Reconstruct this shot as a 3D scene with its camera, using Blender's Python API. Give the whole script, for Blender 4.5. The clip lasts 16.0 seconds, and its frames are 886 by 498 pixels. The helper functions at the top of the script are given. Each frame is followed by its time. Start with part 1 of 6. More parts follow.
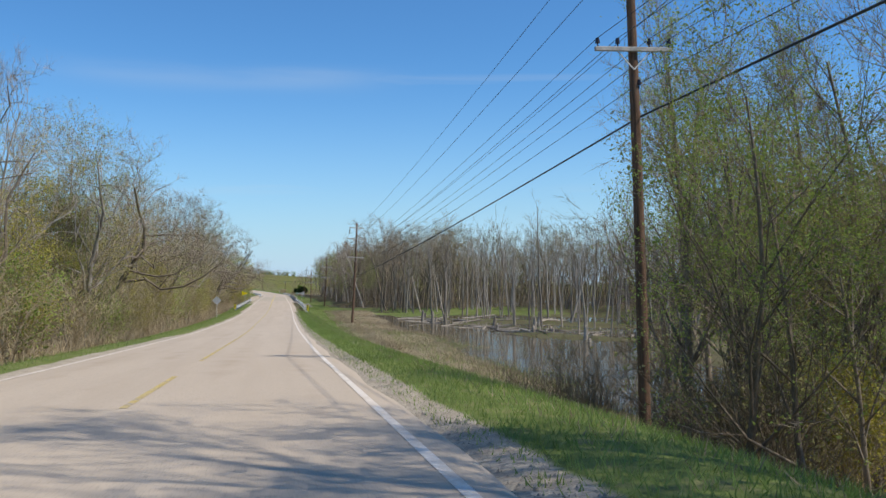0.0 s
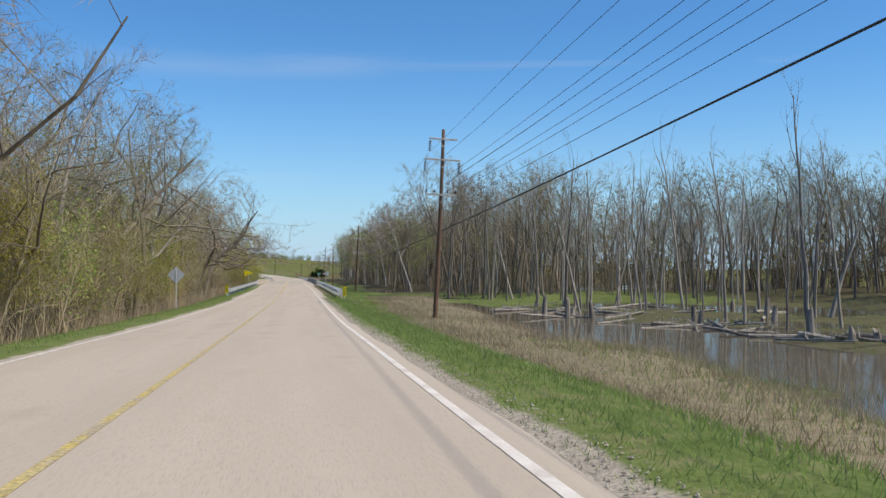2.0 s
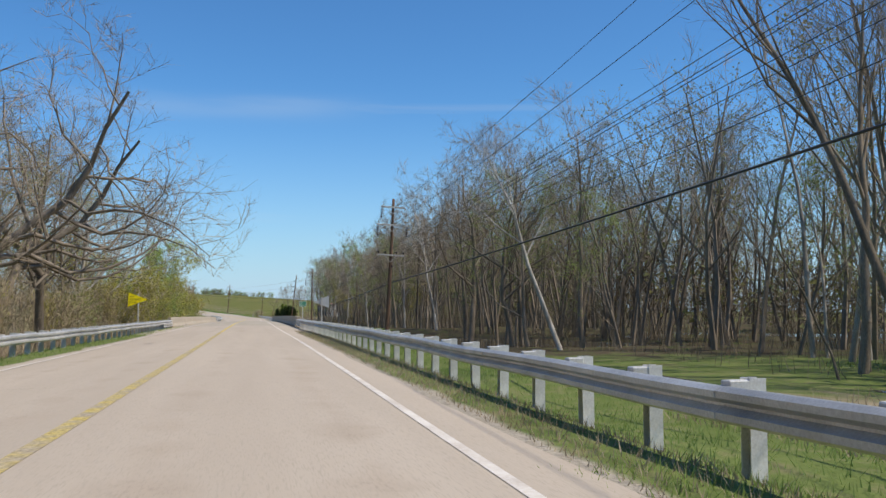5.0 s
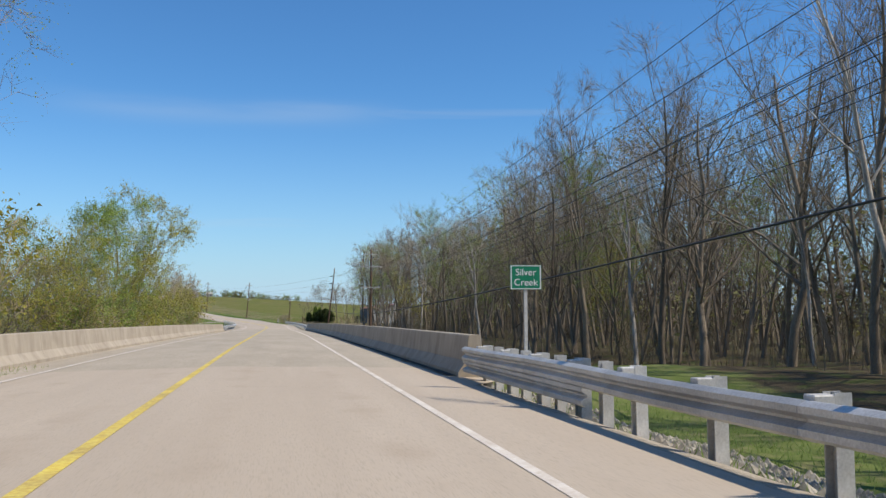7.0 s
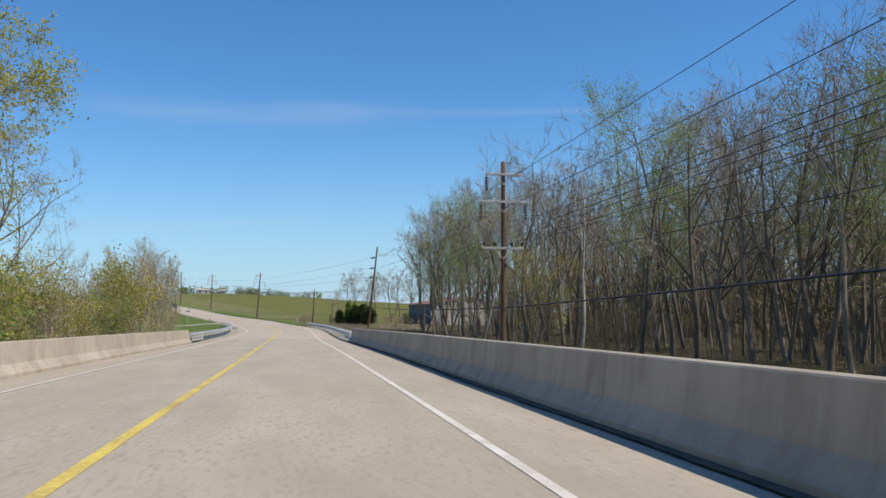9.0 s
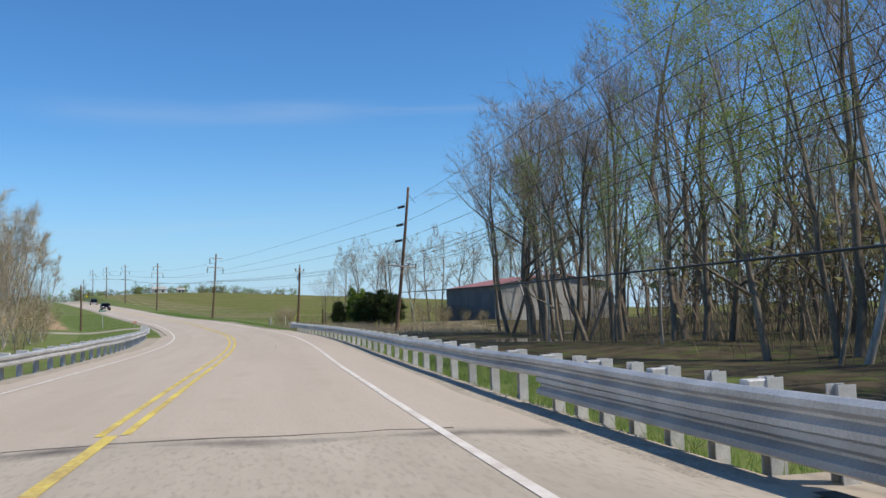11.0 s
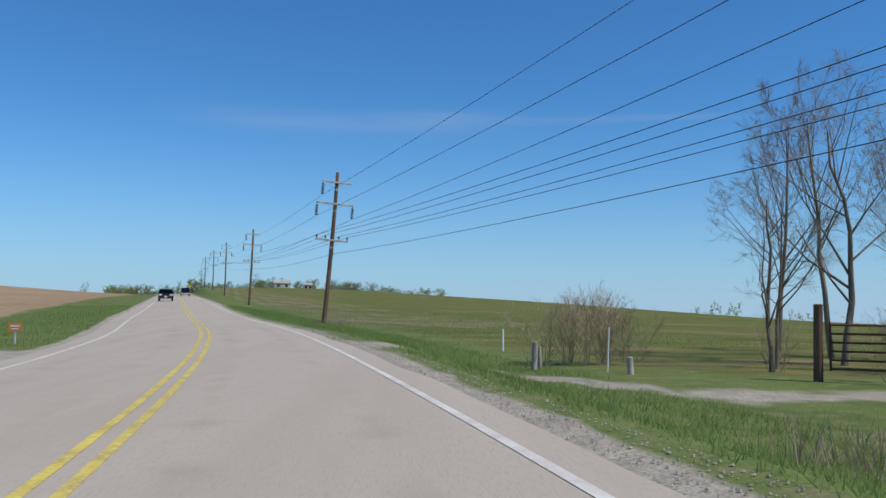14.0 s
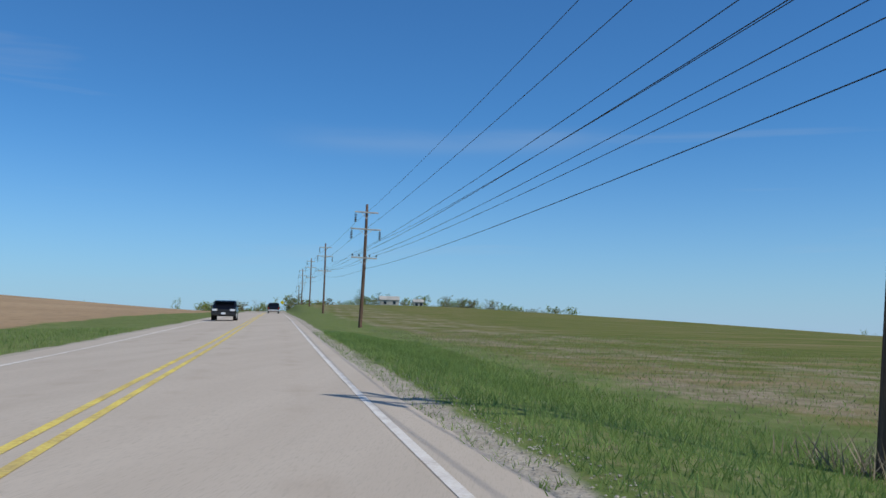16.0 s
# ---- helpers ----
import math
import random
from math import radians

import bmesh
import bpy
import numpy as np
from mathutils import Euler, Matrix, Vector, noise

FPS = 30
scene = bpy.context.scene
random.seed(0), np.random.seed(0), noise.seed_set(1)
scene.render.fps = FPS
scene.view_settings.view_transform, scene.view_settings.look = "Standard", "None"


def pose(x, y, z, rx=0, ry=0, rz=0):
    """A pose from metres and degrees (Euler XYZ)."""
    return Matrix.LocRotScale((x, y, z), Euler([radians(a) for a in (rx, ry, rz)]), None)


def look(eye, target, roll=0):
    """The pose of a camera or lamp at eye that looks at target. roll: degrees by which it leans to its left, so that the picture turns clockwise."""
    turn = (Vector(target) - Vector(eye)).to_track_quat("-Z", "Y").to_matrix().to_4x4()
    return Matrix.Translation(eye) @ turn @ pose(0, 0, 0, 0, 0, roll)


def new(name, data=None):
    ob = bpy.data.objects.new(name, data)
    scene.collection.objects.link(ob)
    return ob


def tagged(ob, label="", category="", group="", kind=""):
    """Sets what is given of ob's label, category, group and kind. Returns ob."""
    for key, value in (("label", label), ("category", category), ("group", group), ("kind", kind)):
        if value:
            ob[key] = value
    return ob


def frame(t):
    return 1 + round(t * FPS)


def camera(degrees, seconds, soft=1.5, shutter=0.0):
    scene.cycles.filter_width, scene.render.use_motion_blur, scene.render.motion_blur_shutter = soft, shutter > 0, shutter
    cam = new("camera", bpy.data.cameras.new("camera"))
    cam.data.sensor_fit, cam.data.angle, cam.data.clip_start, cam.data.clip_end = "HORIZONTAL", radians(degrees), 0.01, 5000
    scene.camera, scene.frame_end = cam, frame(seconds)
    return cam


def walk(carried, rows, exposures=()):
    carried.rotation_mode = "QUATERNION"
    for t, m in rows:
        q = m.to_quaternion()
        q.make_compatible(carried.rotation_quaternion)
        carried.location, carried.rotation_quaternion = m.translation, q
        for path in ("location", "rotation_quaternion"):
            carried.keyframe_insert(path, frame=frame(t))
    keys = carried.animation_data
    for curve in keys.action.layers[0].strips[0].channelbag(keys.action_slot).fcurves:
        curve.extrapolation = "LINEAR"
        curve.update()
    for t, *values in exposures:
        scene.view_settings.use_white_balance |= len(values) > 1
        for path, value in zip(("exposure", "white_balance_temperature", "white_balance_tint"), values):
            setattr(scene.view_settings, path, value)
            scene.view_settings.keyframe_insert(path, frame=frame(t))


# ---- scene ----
cam = camera(53.55, 16.0)
PATH = [
    (0, pose(0, -0, 1.4, 91.57, 0.41, -10.786)),
    (0.5, pose(-0.092, 13.811, 0.772, 91.113, 0.571, -10.607)),
    (1, pose(-0.17, 27.677, 0.147, 90.922, 0.65, -9.941)),
    (1.5, pose(-0.171, 41.604, -0.455, 90.639, 0.742, -11.144)),
    (2, pose(-0.082, 55.567, -1.04, 90.745, 0.439, -9.901)),
    (2.5, pose(0.005, 69.607, -1.59, 91.575, 0.354, -11.052)),
    (3, pose(0.076, 83.811, -2.021, 91.947, 0.607, -10.998)),
    (3.5, pose(0.246, 98.277, -2.306, 92.073, 0.655, -8.937)),
    (4, pose(0.518, 112.934, -2.669, 92.511, 0.529, -9.775)),
    (4.5, pose(0.675, 127.87, -2.97, 93.016, 0.394, -11.397)),
    (5, pose(0.778, 143.032, -3.204, 93.428, 0.317, -12.384)),
    (5.5, pose(0.849, 158.375, -3.373, 93.535, 0.327, -10.521)),
    (6, pose(0.915, 173.839, -3.498, 93.579, 0.443, -10.65)),
    (6.5, pose(0.949, 189.29, -3.677, 93.605, 0.377, -10.947)),
    (7, pose(0.813, 204.512, -3.861, 93.764, 0.203, -10.877)),
    (7.5, pose(0.82, 219.321, -4.04, 93.62, 0.288, -11.699)),
    (8, pose(0.97, 234.142, -4.159, 93.639, 0.346, -10.57)),
    (8.5, pose(1.112, 248.884, -4.344, 93.629, 0.345, -11.772)),
    (9, pose(1.246, 263.574, -4.554, 93.725, 0.339, -9.611)),
    (9.5, pose(1.4, 278.188, -4.805, 93.703, 0.566, -10.257)),
    (10, pose(1.445, 292.747, -5.051, 93.634, 0.993, -11.619)),
    (10.5, pose(1.371, 307.227, -5.309, 93.555, 1.533, -12.544)),
    (11, pose(1.255, 321.61, -5.601, 93.474, 1.906, -11.406)),
    (11.5, pose(1.286, 335.889, -5.88, 93.659, 1.398, -10.898)),
    (12, pose(1.285, 350.259, -6.015, 93.725, 0.571, -8.717)),
    (12.5, pose(1.106, 364.429, -6.107, 93.828, -0.468, -7.524)),
    (13, pose(0.483, 378.047, -6.178, 93.832, -0.876, -6.149)),
    (13.5, pose(-0.539, 391.381, -6.284, 94.006, -0.711, -4.712)),
    (14, pose(-1.95, 404.422, -6.245, 94.215, -0.559, -2.882)),
    (14.5, pose(-3.685, 417.297, -6.158, 94.895, -0.643, -1.285)),
    (15, pose(-5.79, 429.724, -5.98, 95.112, -0.402, 0.654)),
    (15.5, pose(-8.282, 441.817, -5.773, 95.285, -0.756, 2.3)),
    (16, pose(-11.133, 453.175, -5.555, 95.417, -1.051, 3.436)),
]
walk(cam, PATH, [(0, 0.06, 6850, 10), (8.5, 0.02, 6850, 10), (11, 0.0, 6650, 10), (12.5, -0.18, 6400, 9), (14, -0.29, 6250, 8), (16, -0.37, 6200, 8)])

# ---- world, sun ----
SUN_EL, SUN_AZ = radians(51), radians(-27)          # from +x, towards -y
sun_dir = Vector((math.cos(SUN_EL) * math.cos(SUN_AZ), math.cos(SUN_EL) * math.sin(SUN_AZ), math.sin(SUN_EL)))
world = bpy.data.worlds.new("world")
scene.world = world
world.use_nodes = True
wn, wl = world.node_tree.nodes, world.node_tree.links
bg = wn["Background"]
sky = wn.new("ShaderNodeTexSky")
sky.sky_type, sky.sun_disc = "NISHITA", False
sky.sun_elevation, sky.sun_rotation = SUN_EL, math.pi / 2 - SUN_AZ
sky.air_density, sky.dust_density, sky.ozone_density = 1.0, 0.0, 1.5
hue = wn.new("ShaderNodeMixRGB")          # clean dry spring air: a deeper blue overhead
hue.blend_type, hue.inputs[0].default_value, hue.inputs[2].default_value = "MULTIPLY", 1.0, (0.50, 1.01, 1.50, 1)
wl.new(sky.outputs[0], hue.inputs[1])
# thin cirrus streaks over the whole sky
tc = wn.new("ShaderNodeTexCoord")
mp = wn.new("ShaderNodeMapping")
mp.inputs["Scale"].default_value = (1.6, 1.6, 14.0)
cn = wn.new("ShaderNodeTexNoise")
cn.inputs["Scale"].default_value, cn.inputs["Detail"].default_value, cn.inputs["Distortion"].default_value = 1.3, 6.0, 0.6
cr = wn.new("ShaderNodeValToRGB")
cr.color_ramp.elements[0].position, cr.color_ramp.elements[1].position = 0.60, 0.85
cr.color_ramp.elements[1].color = (0.35, 0.35, 0.35, 1)
cm = wn.new("ShaderNodeMixRGB")
cm.inputs[2].default_value = (6.0, 6.6, 7.2, 1)
wl.new(tc.outputs["Generated"], mp.inputs[0]); wl.new(mp.outputs[0], cn.inputs[0]); wl.new(cn.outputs[0], cr.inputs[0])
wl.new(cr.outputs[0], cm.inputs[0]); wl.new(hue.outputs[0], cm.inputs[1])


def wmath(op, a, b=None, c=None):
    n_ = wn.new("ShaderNodeMath")
    n_.operation = op
    for k_, v_ in enumerate((a, b, c)):
        if v_ is None:
            continue
        if isinstance(v_, (int, float)):
            n_.inputs[k_].default_value = v_
        else:
            wl.new(v_, n_.inputs[k_])
    return n_.outputs[0]


# pale haze low over the horizon, all round
sep = wn.new("ShaderNodeSeparateXYZ")
wl.new(tc.outputs["Generated"], sep.inputs[0])
low = wmath("POWER", wmath("MAXIMUM", wmath("SUBTRACT", 1.0, wmath("MULTIPLY", wmath("ABSOLUTE", sep.outputs[2]), 3.6)), 0.0), 2.6)
hz_ = wn.new("ShaderNodeMixRGB")
hz_.inputs[2].default_value = (4.9, 6.9, 8.9, 1)
wl.new(low, hz_.inputs[0]); wl.new(cm.outputs[0], hz_.inputs[1])
# one long thin streak of cirrus ahead
az = wmath("DIVIDE", sep.outputs[0], wmath("MAXIMUM", sep.outputs[1], 0.05))
wob = wmath("MULTIPLY", wmath("SUBTRACT", cn.outputs[0], 0.5), 0.03)
dz_ = wmath("DIVIDE", wmath("SUBTRACT", wmath("SUBTRACT", sep.outputs[2], wob), 0.216), 0.011)
band = wmath("POWER", 2.718, wmath("MULTIPLY", wmath("MULTIPLY", dz_, dz_), -1.0))
ends = wmath("POWER", 2.718, wmath("MULTIPLY", wmath("POWER", wmath("DIVIDE", wmath("ADD", az, 0.06), 0.17), 4.0), -1.0))
streak = wmath("MULTIPLY", wmath("MULTIPLY", band, ends), wmath("MULTIPLY", cn.outputs[0], 0.38))
st = wn.new("ShaderNodeMixRGB")
st.inputs[2].default_value = (6.0, 7.0, 8.0, 1)
wl.new(streak, st.inputs[0]); wl.new(hz_.outputs[0], st.inputs[1]); wl.new(st.outputs[0], bg.inputs[0])
bg.inputs[1].default_value = 0.095
sun = new("sun", bpy.data.lights.new("sun", "SUN"))
sun.data.energy, sun.data.angle, sun.data.color = 4.0, radians(0.53), (1.0, 0.95, 0.87)
sun.matrix_world = look(sun_dir * 100, (0, 0, 0))
scene.view_settings.exposure = 0.0

# ---- materials ----


def material(name, color, rough=0.85, metal=0.0, vary=0.25, scale=8.0, bump=0.3, fine=60.0, dist=0.01, second=None, stretch=None, per_object=0.0, coord="Object", trans=0.0):
    """A node material: base colour varied by a coarse and a fine noise, with relief."""
    m = bpy.data.materials.new(name)
    m.use_nodes = True
    n, l = m.node_tree.nodes, m.node_tree.links
    b = n["Principled BSDF"]
    b.inputs["Roughness"].default_value, b.inputs["Metallic"].default_value = rough, metal
    b.inputs["Specular IOR Level"].default_value = 0.1 if rough >= 0.7 else 0.5
    t = n.new("ShaderNodeTexCoord")
    mapping = n.new("ShaderNodeMapping")
    mapping.inputs["Scale"].default_value = stretch or (1, 1, 1)
    l.new(t.outputs[coord], mapping.inputs[0])
    a, f = n.new("ShaderNodeTexNoise"), n.new("ShaderNodeTexNoise")
    a.inputs["Scale"].default_value, a.inputs["Detail"].default_value = scale, 4
    f.inputs["Scale"].default_value, f.inputs["Detail"].default_value = fine, 3
    l.new(mapping.outputs[0], a.inputs[0]); l.new(mapping.outputs[0], f.inputs[0])
    c2 = second or tuple(x * (1 - 1.4 * vary) for x in color)
    mix = n.new("ShaderNodeMixRGB")
    mix.inputs[1].default_value, mix.inputs[2].default_value = (*c2, 1), (*color, 1)
    ramp = n.new("ShaderNodeMapRange")
    ramp.inputs[1].default_value, ramp.inputs[2].default_value = 0.32, 0.66
    l.new(a.outputs[0], ramp.inputs[0]); l.new(ramp.outputs[0], mix.inputs[0])
    mul = n.new("ShaderNodeMixRGB")
    mul.blend_type, mul.inputs[0].default_value = "OVERLAY", min(1.0, vary * 2)
    l.new(mix.outputs[0], mul.inputs[1]); l.new(f.outputs[0], mul.inputs[2])
    last = mul.outputs[0]
    if per_object:
        oi, hs, mr = n.new("ShaderNodeObjectInfo"), n.new("ShaderNodeHueSaturation"), n.new("ShaderNodeMapRange")
        mr.inputs[3].default_value, mr.inputs[4].default_value = 1 - per_object, 1 + per_object
        l.new(oi.outputs["Random"], mr.inputs[0]); l.new(mr.outputs[0], hs.inputs["Value"]); l.new(last, hs.inputs["Color"])
        last = hs.outputs[0]
    l.new(last, b.inputs["Base Color"])
    if bump:
        bp = n.new("ShaderNodeBump")
        bp.inputs["Strength"].default_value, bp.inputs["Distance"].default_value = bump, dist
        l.new(f.outputs[0], bp.inputs["Height"]); l.new(bp.outputs[0], b.inputs["Normal"])
    if trans:
        tr, ms = n.new("ShaderNodeBsdfTranslucent"), n.new("ShaderNodeMixShader")
        ms.inputs[0].default_value = trans
        l.new(last, tr.inputs[0]); l.new(b.outputs[0], ms.inputs[1]); l.new(tr.outputs[0], ms.inputs[2])
        l.new(ms.outputs[0], n["Material Output"].inputs[0])
    return m


M_WHITE = material("white_paint", (0.80, 0.73, 0.63), 0.7, vary=0.2, scale=2.0, fine=25, second=(0.62, 0.54, 0.45), bump=0.1)
M_YELLOW = material("yellow_paint", (0.78, 0.60, 0.13), 0.7, vary=0.3, scale=1.2, fine=18, second=(0.54, 0.40, 0.14), bump=0.1)
M_WORNY = material("worn_yellow_paint", (0.56, 0.43, 0.14), 0.75, vary=0.45, scale=2.6, fine=22, second=(0.42, 0.345, 0.25), bump=0.1)
M_STEEL = material("galvanised_steel", (0.62, 0.60, 0.56), 0.5, 0.35, vary=0.2, scale=1.5, fine=40, bump=0.08, per_object=0.1)
M_STEELP = material("galvanised_post", (0.66, 0.645, 0.61), 0.65, 0.1, vary=0.2, scale=4, fine=40, bump=0.1, per_object=0.12)
M_POLE = material("creosote_wood", (0.20, 0.125, 0.085), 0.9, vary=0.35, scale=3, fine=30, stretch=(6, 6, 0.4), bump=0.5)
M_ARM = material("weathered_crossarm", (0.55, 0.52, 0.48), 0.8, vary=0.25, scale=4, fine=30, bump=0.3)
M_PORC = material("dark_porcelain", (0.035, 0.028, 0.03), 0.25, vary=0.1, bump=0)
M_WIRE = material("wire", (0.03, 0.03, 0.035), 0.6, vary=0.1, bump=0)
M_BARK = material("grey_bark", (0.27, 0.22, 0.165), 0.95, vary=0.3, scale=1.2, fine=14, stretch=(3, 3, 0.6), bump=0.6, dist=0.03, per_object=0.25)
M_PALE = material("pale_bark", (0.50, 0.46, 0.40), 0.9, vary=0.3, scale=1.5, fine=14, stretch=(2, 2, 0.7), bump=0.4, second=(0.26, 0.22, 0.18), per_object=0.15)
M_SNAG = material("dead_grey_wood", (0.40, 0.355, 0.29), 0.95, vary=0.35, scale=1.0, fine=18, stretch=(4, 4, 0.4), bump=0.5, second=(0.20, 0.17, 0.14), per_object=0.35)
M_TWIG = material("twigs", (0.38, 0.30, 0.215), 0.95, vary=0.2, scale=0.4, bump=0, per_object=0.25)
M_BUD = material("spring_leaves", (0.36, 0.44, 0.11), 0.7, vary=0.3, scale=0.6, fine=4, bump=0, second=(0.25, 0.32, 0.075), per_object=0.2, trans=0.45)
M_YBUD = material("yellow_green_leaves", (0.52, 0.46, 0.08), 0.7, vary=0.3, scale=0.6, fine=4, bump=0, second=(0.34, 0.31, 0.07), per_object=0.2, trans=0.45)
M_OLIVE = material("olive_leaves", (0.31, 0.315, 0.13), 0.75, vary=0.3, scale=0.6, fine=4, bump=0, second=(0.25, 0.225, 0.09), per_object=0.2, trans=0.4)
M_CEDAR = material("cedar_needles", (0.085, 0.115, 0.04), 0.8, vary=0.35, scale=0.8, fine=6, bump=0, second=(0.035, 0.05, 0.02), per_object=0.2, trans=0.25)
M_CEDARL = material("light_evergreen", (0.24, 0.33, 0.06), 0.8, vary=0.35, scale=0.8, fine=6, bump=0, per_object=0.2, trans=0.3)
M_BRUSH = material("brush_stems", (0.55, 0.45, 0.285), 0.95, vary=0.3, scale=0.3, fine=3, bump=0, second=(0.32, 0.245, 0.165))
# darker copy of M_BRUSH, with the woods' shade put into its colour
M_DIM = material("shaded_stems", (0.25, 0.20, 0.135), 0.95, vary=0.3, scale=0.3, fine=3, bump=0, second=(0.16, 0.13, 0.09))
M_GRASSB = material("grass_blades", (0.30, 0.39, 0.12), 0.8, vary=0.25, scale=0.6, fine=2, bump=0, second=(0.21, 0.29, 0.075), trans=0.5)
M_DRYB = material("dry_grass_blades", (0.44, 0.365, 0.25), 0.9, vary=0.3, scale=0.25, fine=2, bump=0, second=(0.30, 0.235, 0.15), trans=0.25)
M_STONE = material("crushed_limestone", (0.45, 0.40, 0.32), 0.95, vary=0.3, scale=3, fine=20, bump=0.3)
M_GREEN = material("green_sign", (0.0, 0.22, 0.11), 0.45, vary=0.1, scale=3, bump=0)
M_SIGNY = material("yellow_sign", (0.92, 0.74, 0.0), 0.45, vary=0.1, scale=3, bump=0)
M_SIGNW = material("white_legend", (0.82, 0.83, 0.82), 0.5, vary=0.05, bump=0)
M_BLACK = material("black_paint", (0.02, 0.02, 0.02), 0.5, vary=0.1, bump=0)
M_ALU = material("aluminium_back", (0.52, 0.52, 0.53), 0.5, 0.3, vary=0.12, scale=3, bump=0.05)
M_ORANGE = material("orange_sign", (0.75, 0.25, 0.06), 0.6, vary=0.1, bump=0)
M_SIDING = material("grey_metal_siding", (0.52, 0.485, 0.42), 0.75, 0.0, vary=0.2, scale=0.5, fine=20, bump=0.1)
# darker copy of the gable siding; the side walls' shade is in its colour
M_SIDEWALL = material("shaded_metal_siding", (0.20, 0.20, 0.205), 0.75, 0.0, vary=0.2, scale=0.5, fine=20, bump=0.1)
M_ROOF = material("red_metal_roof", (0.42, 0.20, 0.19), 0.5, 0.2, vary=0.2, scale=0.6, fine=20, bump=0.1)
M_CAR = material("black_car_paint", (0.010, 0.011, 0.016), 0.2, 0.3, vary=0.1, bump=0)
M_GLASS = material("dark_car_glass", (0.02, 0.025, 0.03), 0.05, vary=0.05, bump=0)
M_RUBBER = material("rubber", (0.02, 0.02, 0.02), 0.9, vary=0.2, bump=0.1)
M_LAMP = material("headlamp_glass", (0.8, 0.8, 0.8), 0.15, vary=0.05, bump=0)
M_RED = material("tail_lamp", (0.35, 0.01, 0.01), 0.2, vary=0.05, bump=0)
M_RUST = material("rusty_steel", (0.20, 0.10, 0.06), 0.8, 0.3, vary=0.3, bump=0.2)
M_CABLEY = material("yellow_guy_guard", (0.75, 0.65, 0.03), 0.5, vary=0.1, bump=0)


def attribute_mix(m, base, layers):
    """base colour node output, then (attribute, colour node output) mixed over it by a noisy weight."""
    n, l = m.node_tree.nodes, m.node_tree.links
    nz = n.new("ShaderNodeTexNoise")
    nz.inputs["Scale"].default_value, nz.inputs["Detail"].default_value = 0.7, 8
    tcn = n.new("ShaderNodeTexCoord")
    l.new(tcn.outputs["Object"], nz.inputs[0])
    out = base
    for name, col in layers:
        at = n.new("ShaderNodeAttribute")
        at.attribute_name = name
        add, mr, mx = n.new("ShaderNodeMath"), n.new("ShaderNodeMapRange"), n.new("ShaderNodeMixRGB")
        add.operation = "ADD"
        l.new(at.outputs["Fac"], add.inputs[0]); l.new(nz.outputs[0], add.inputs[1])
        mr.inputs[1].default_value, mr.inputs[2].default_value = 0.85, 1.15
        l.new(add.outputs[0], mr.inputs[0]); l.new(mr.outputs[0], mx.inputs[0])
        l.new(out, mx.inputs[1]); l.new(col, mx.inputs[2])
        out = mx.outputs[0]
    return out


def two_tone(m, c1, c2, scale, fine=0.0, c3=None, stretch=(1, 1, 1)):
    n, l = m.node_tree.nodes, m.node_tree.links
    tcn, mpn, nz, mr, mx = (n.new("ShaderNode" + k) for k in ("TexCoord", "Mapping", "TexNoise", "MapRange", "MixRGB"))
    mpn.inputs["Scale"].default_value = stretch
    nz.inputs["Scale"].default_value, nz.inputs["Detail"].default_value, nz.inputs["Roughness"].default_value = scale, 8, 0.65
    mr.inputs[1].default_value, mr.inputs[2].default_value = 0.36, 0.64
    l.new(tcn.outputs["Object"], mpn.inputs[0]); l.new(mpn.outputs[0], nz.inputs[0]); l.new(nz.outputs[0], mr.inputs[0]); l.new(mr.outputs[0], mx.inputs[0])
    mx.inputs[1].default_value, mx.inputs[2].default_value = (*c1, 1), (*c2, 1)
    out = mx.outputs[0]
    if c3:
        n2, m2, x2 = n.new("ShaderNodeTexNoise"), n.new("ShaderNodeMapRange"), n.new("ShaderNodeMixRGB")
        n2.inputs["Scale"].default_value, n2.inputs["Detail"].default_value = fine, 6
        m2.inputs[1].default_value, m2.inputs[2].default_value = 0.5, 0.72
        l.new(mpn.outputs[0], n2.inputs[0]); l.new(n2.outputs[0], m2.inputs[0]); l.new(m2.outputs[0], x2.inputs[0])
        l.new(out, x2.inputs[1]); x2.inputs[2].default_value = (*c3, 1)
        out = x2.outputs[0]
    return out


def relief(m, scale, dist, strength=0.6):
    n, l = m.node_tree.nodes, m.node_tree.links
    tcn, nz, bp = n.new("ShaderNodeTexCoord"), n.new("ShaderNodeTexNoise"), n.new("ShaderNodeBump")
    nz.inputs["Scale"].default_value, nz.inputs["Detail"].default_value = scale, 7
    bp.inputs["Strength"].default_value, bp.inputs["Distance"].default_value = strength, dist
    l.new(tcn.outputs["Object"], nz.inputs[0]); l.new(nz.outputs[0], bp.inputs["Height"])
    l.new(bp.outputs[0], n["Principled BSDF"].inputs["Normal"])


M_GROUND = bpy.data.materials.new("ground")
M_GROUND.use_nodes = True
gb = M_GROUND.node_tree.nodes["Principled BSDF"]
gb.inputs["Roughness"].default_value, gb.inputs["Specular IOR Level"].default_value = 0.95, 0.05
g_grass = two_tone(M_GROUND, (0.12, 0.158, 0.044), (0.175, 0.212, 0.064), 0.5, 2.0, (0.22, 0.205, 0.095))
g_dry = two_tone(M_GROUND, (0.25, 0.20, 0.125), (0.35, 0.285, 0.185), 1.2, 3.0, (0.14, 0.15, 0.055))
g_lit = two_tone(M_GROUND, (0.07, 0.055, 0.035), (0.12, 0.095, 0.06), 0.8, 1.2, (0.10, 0.13, 0.035))
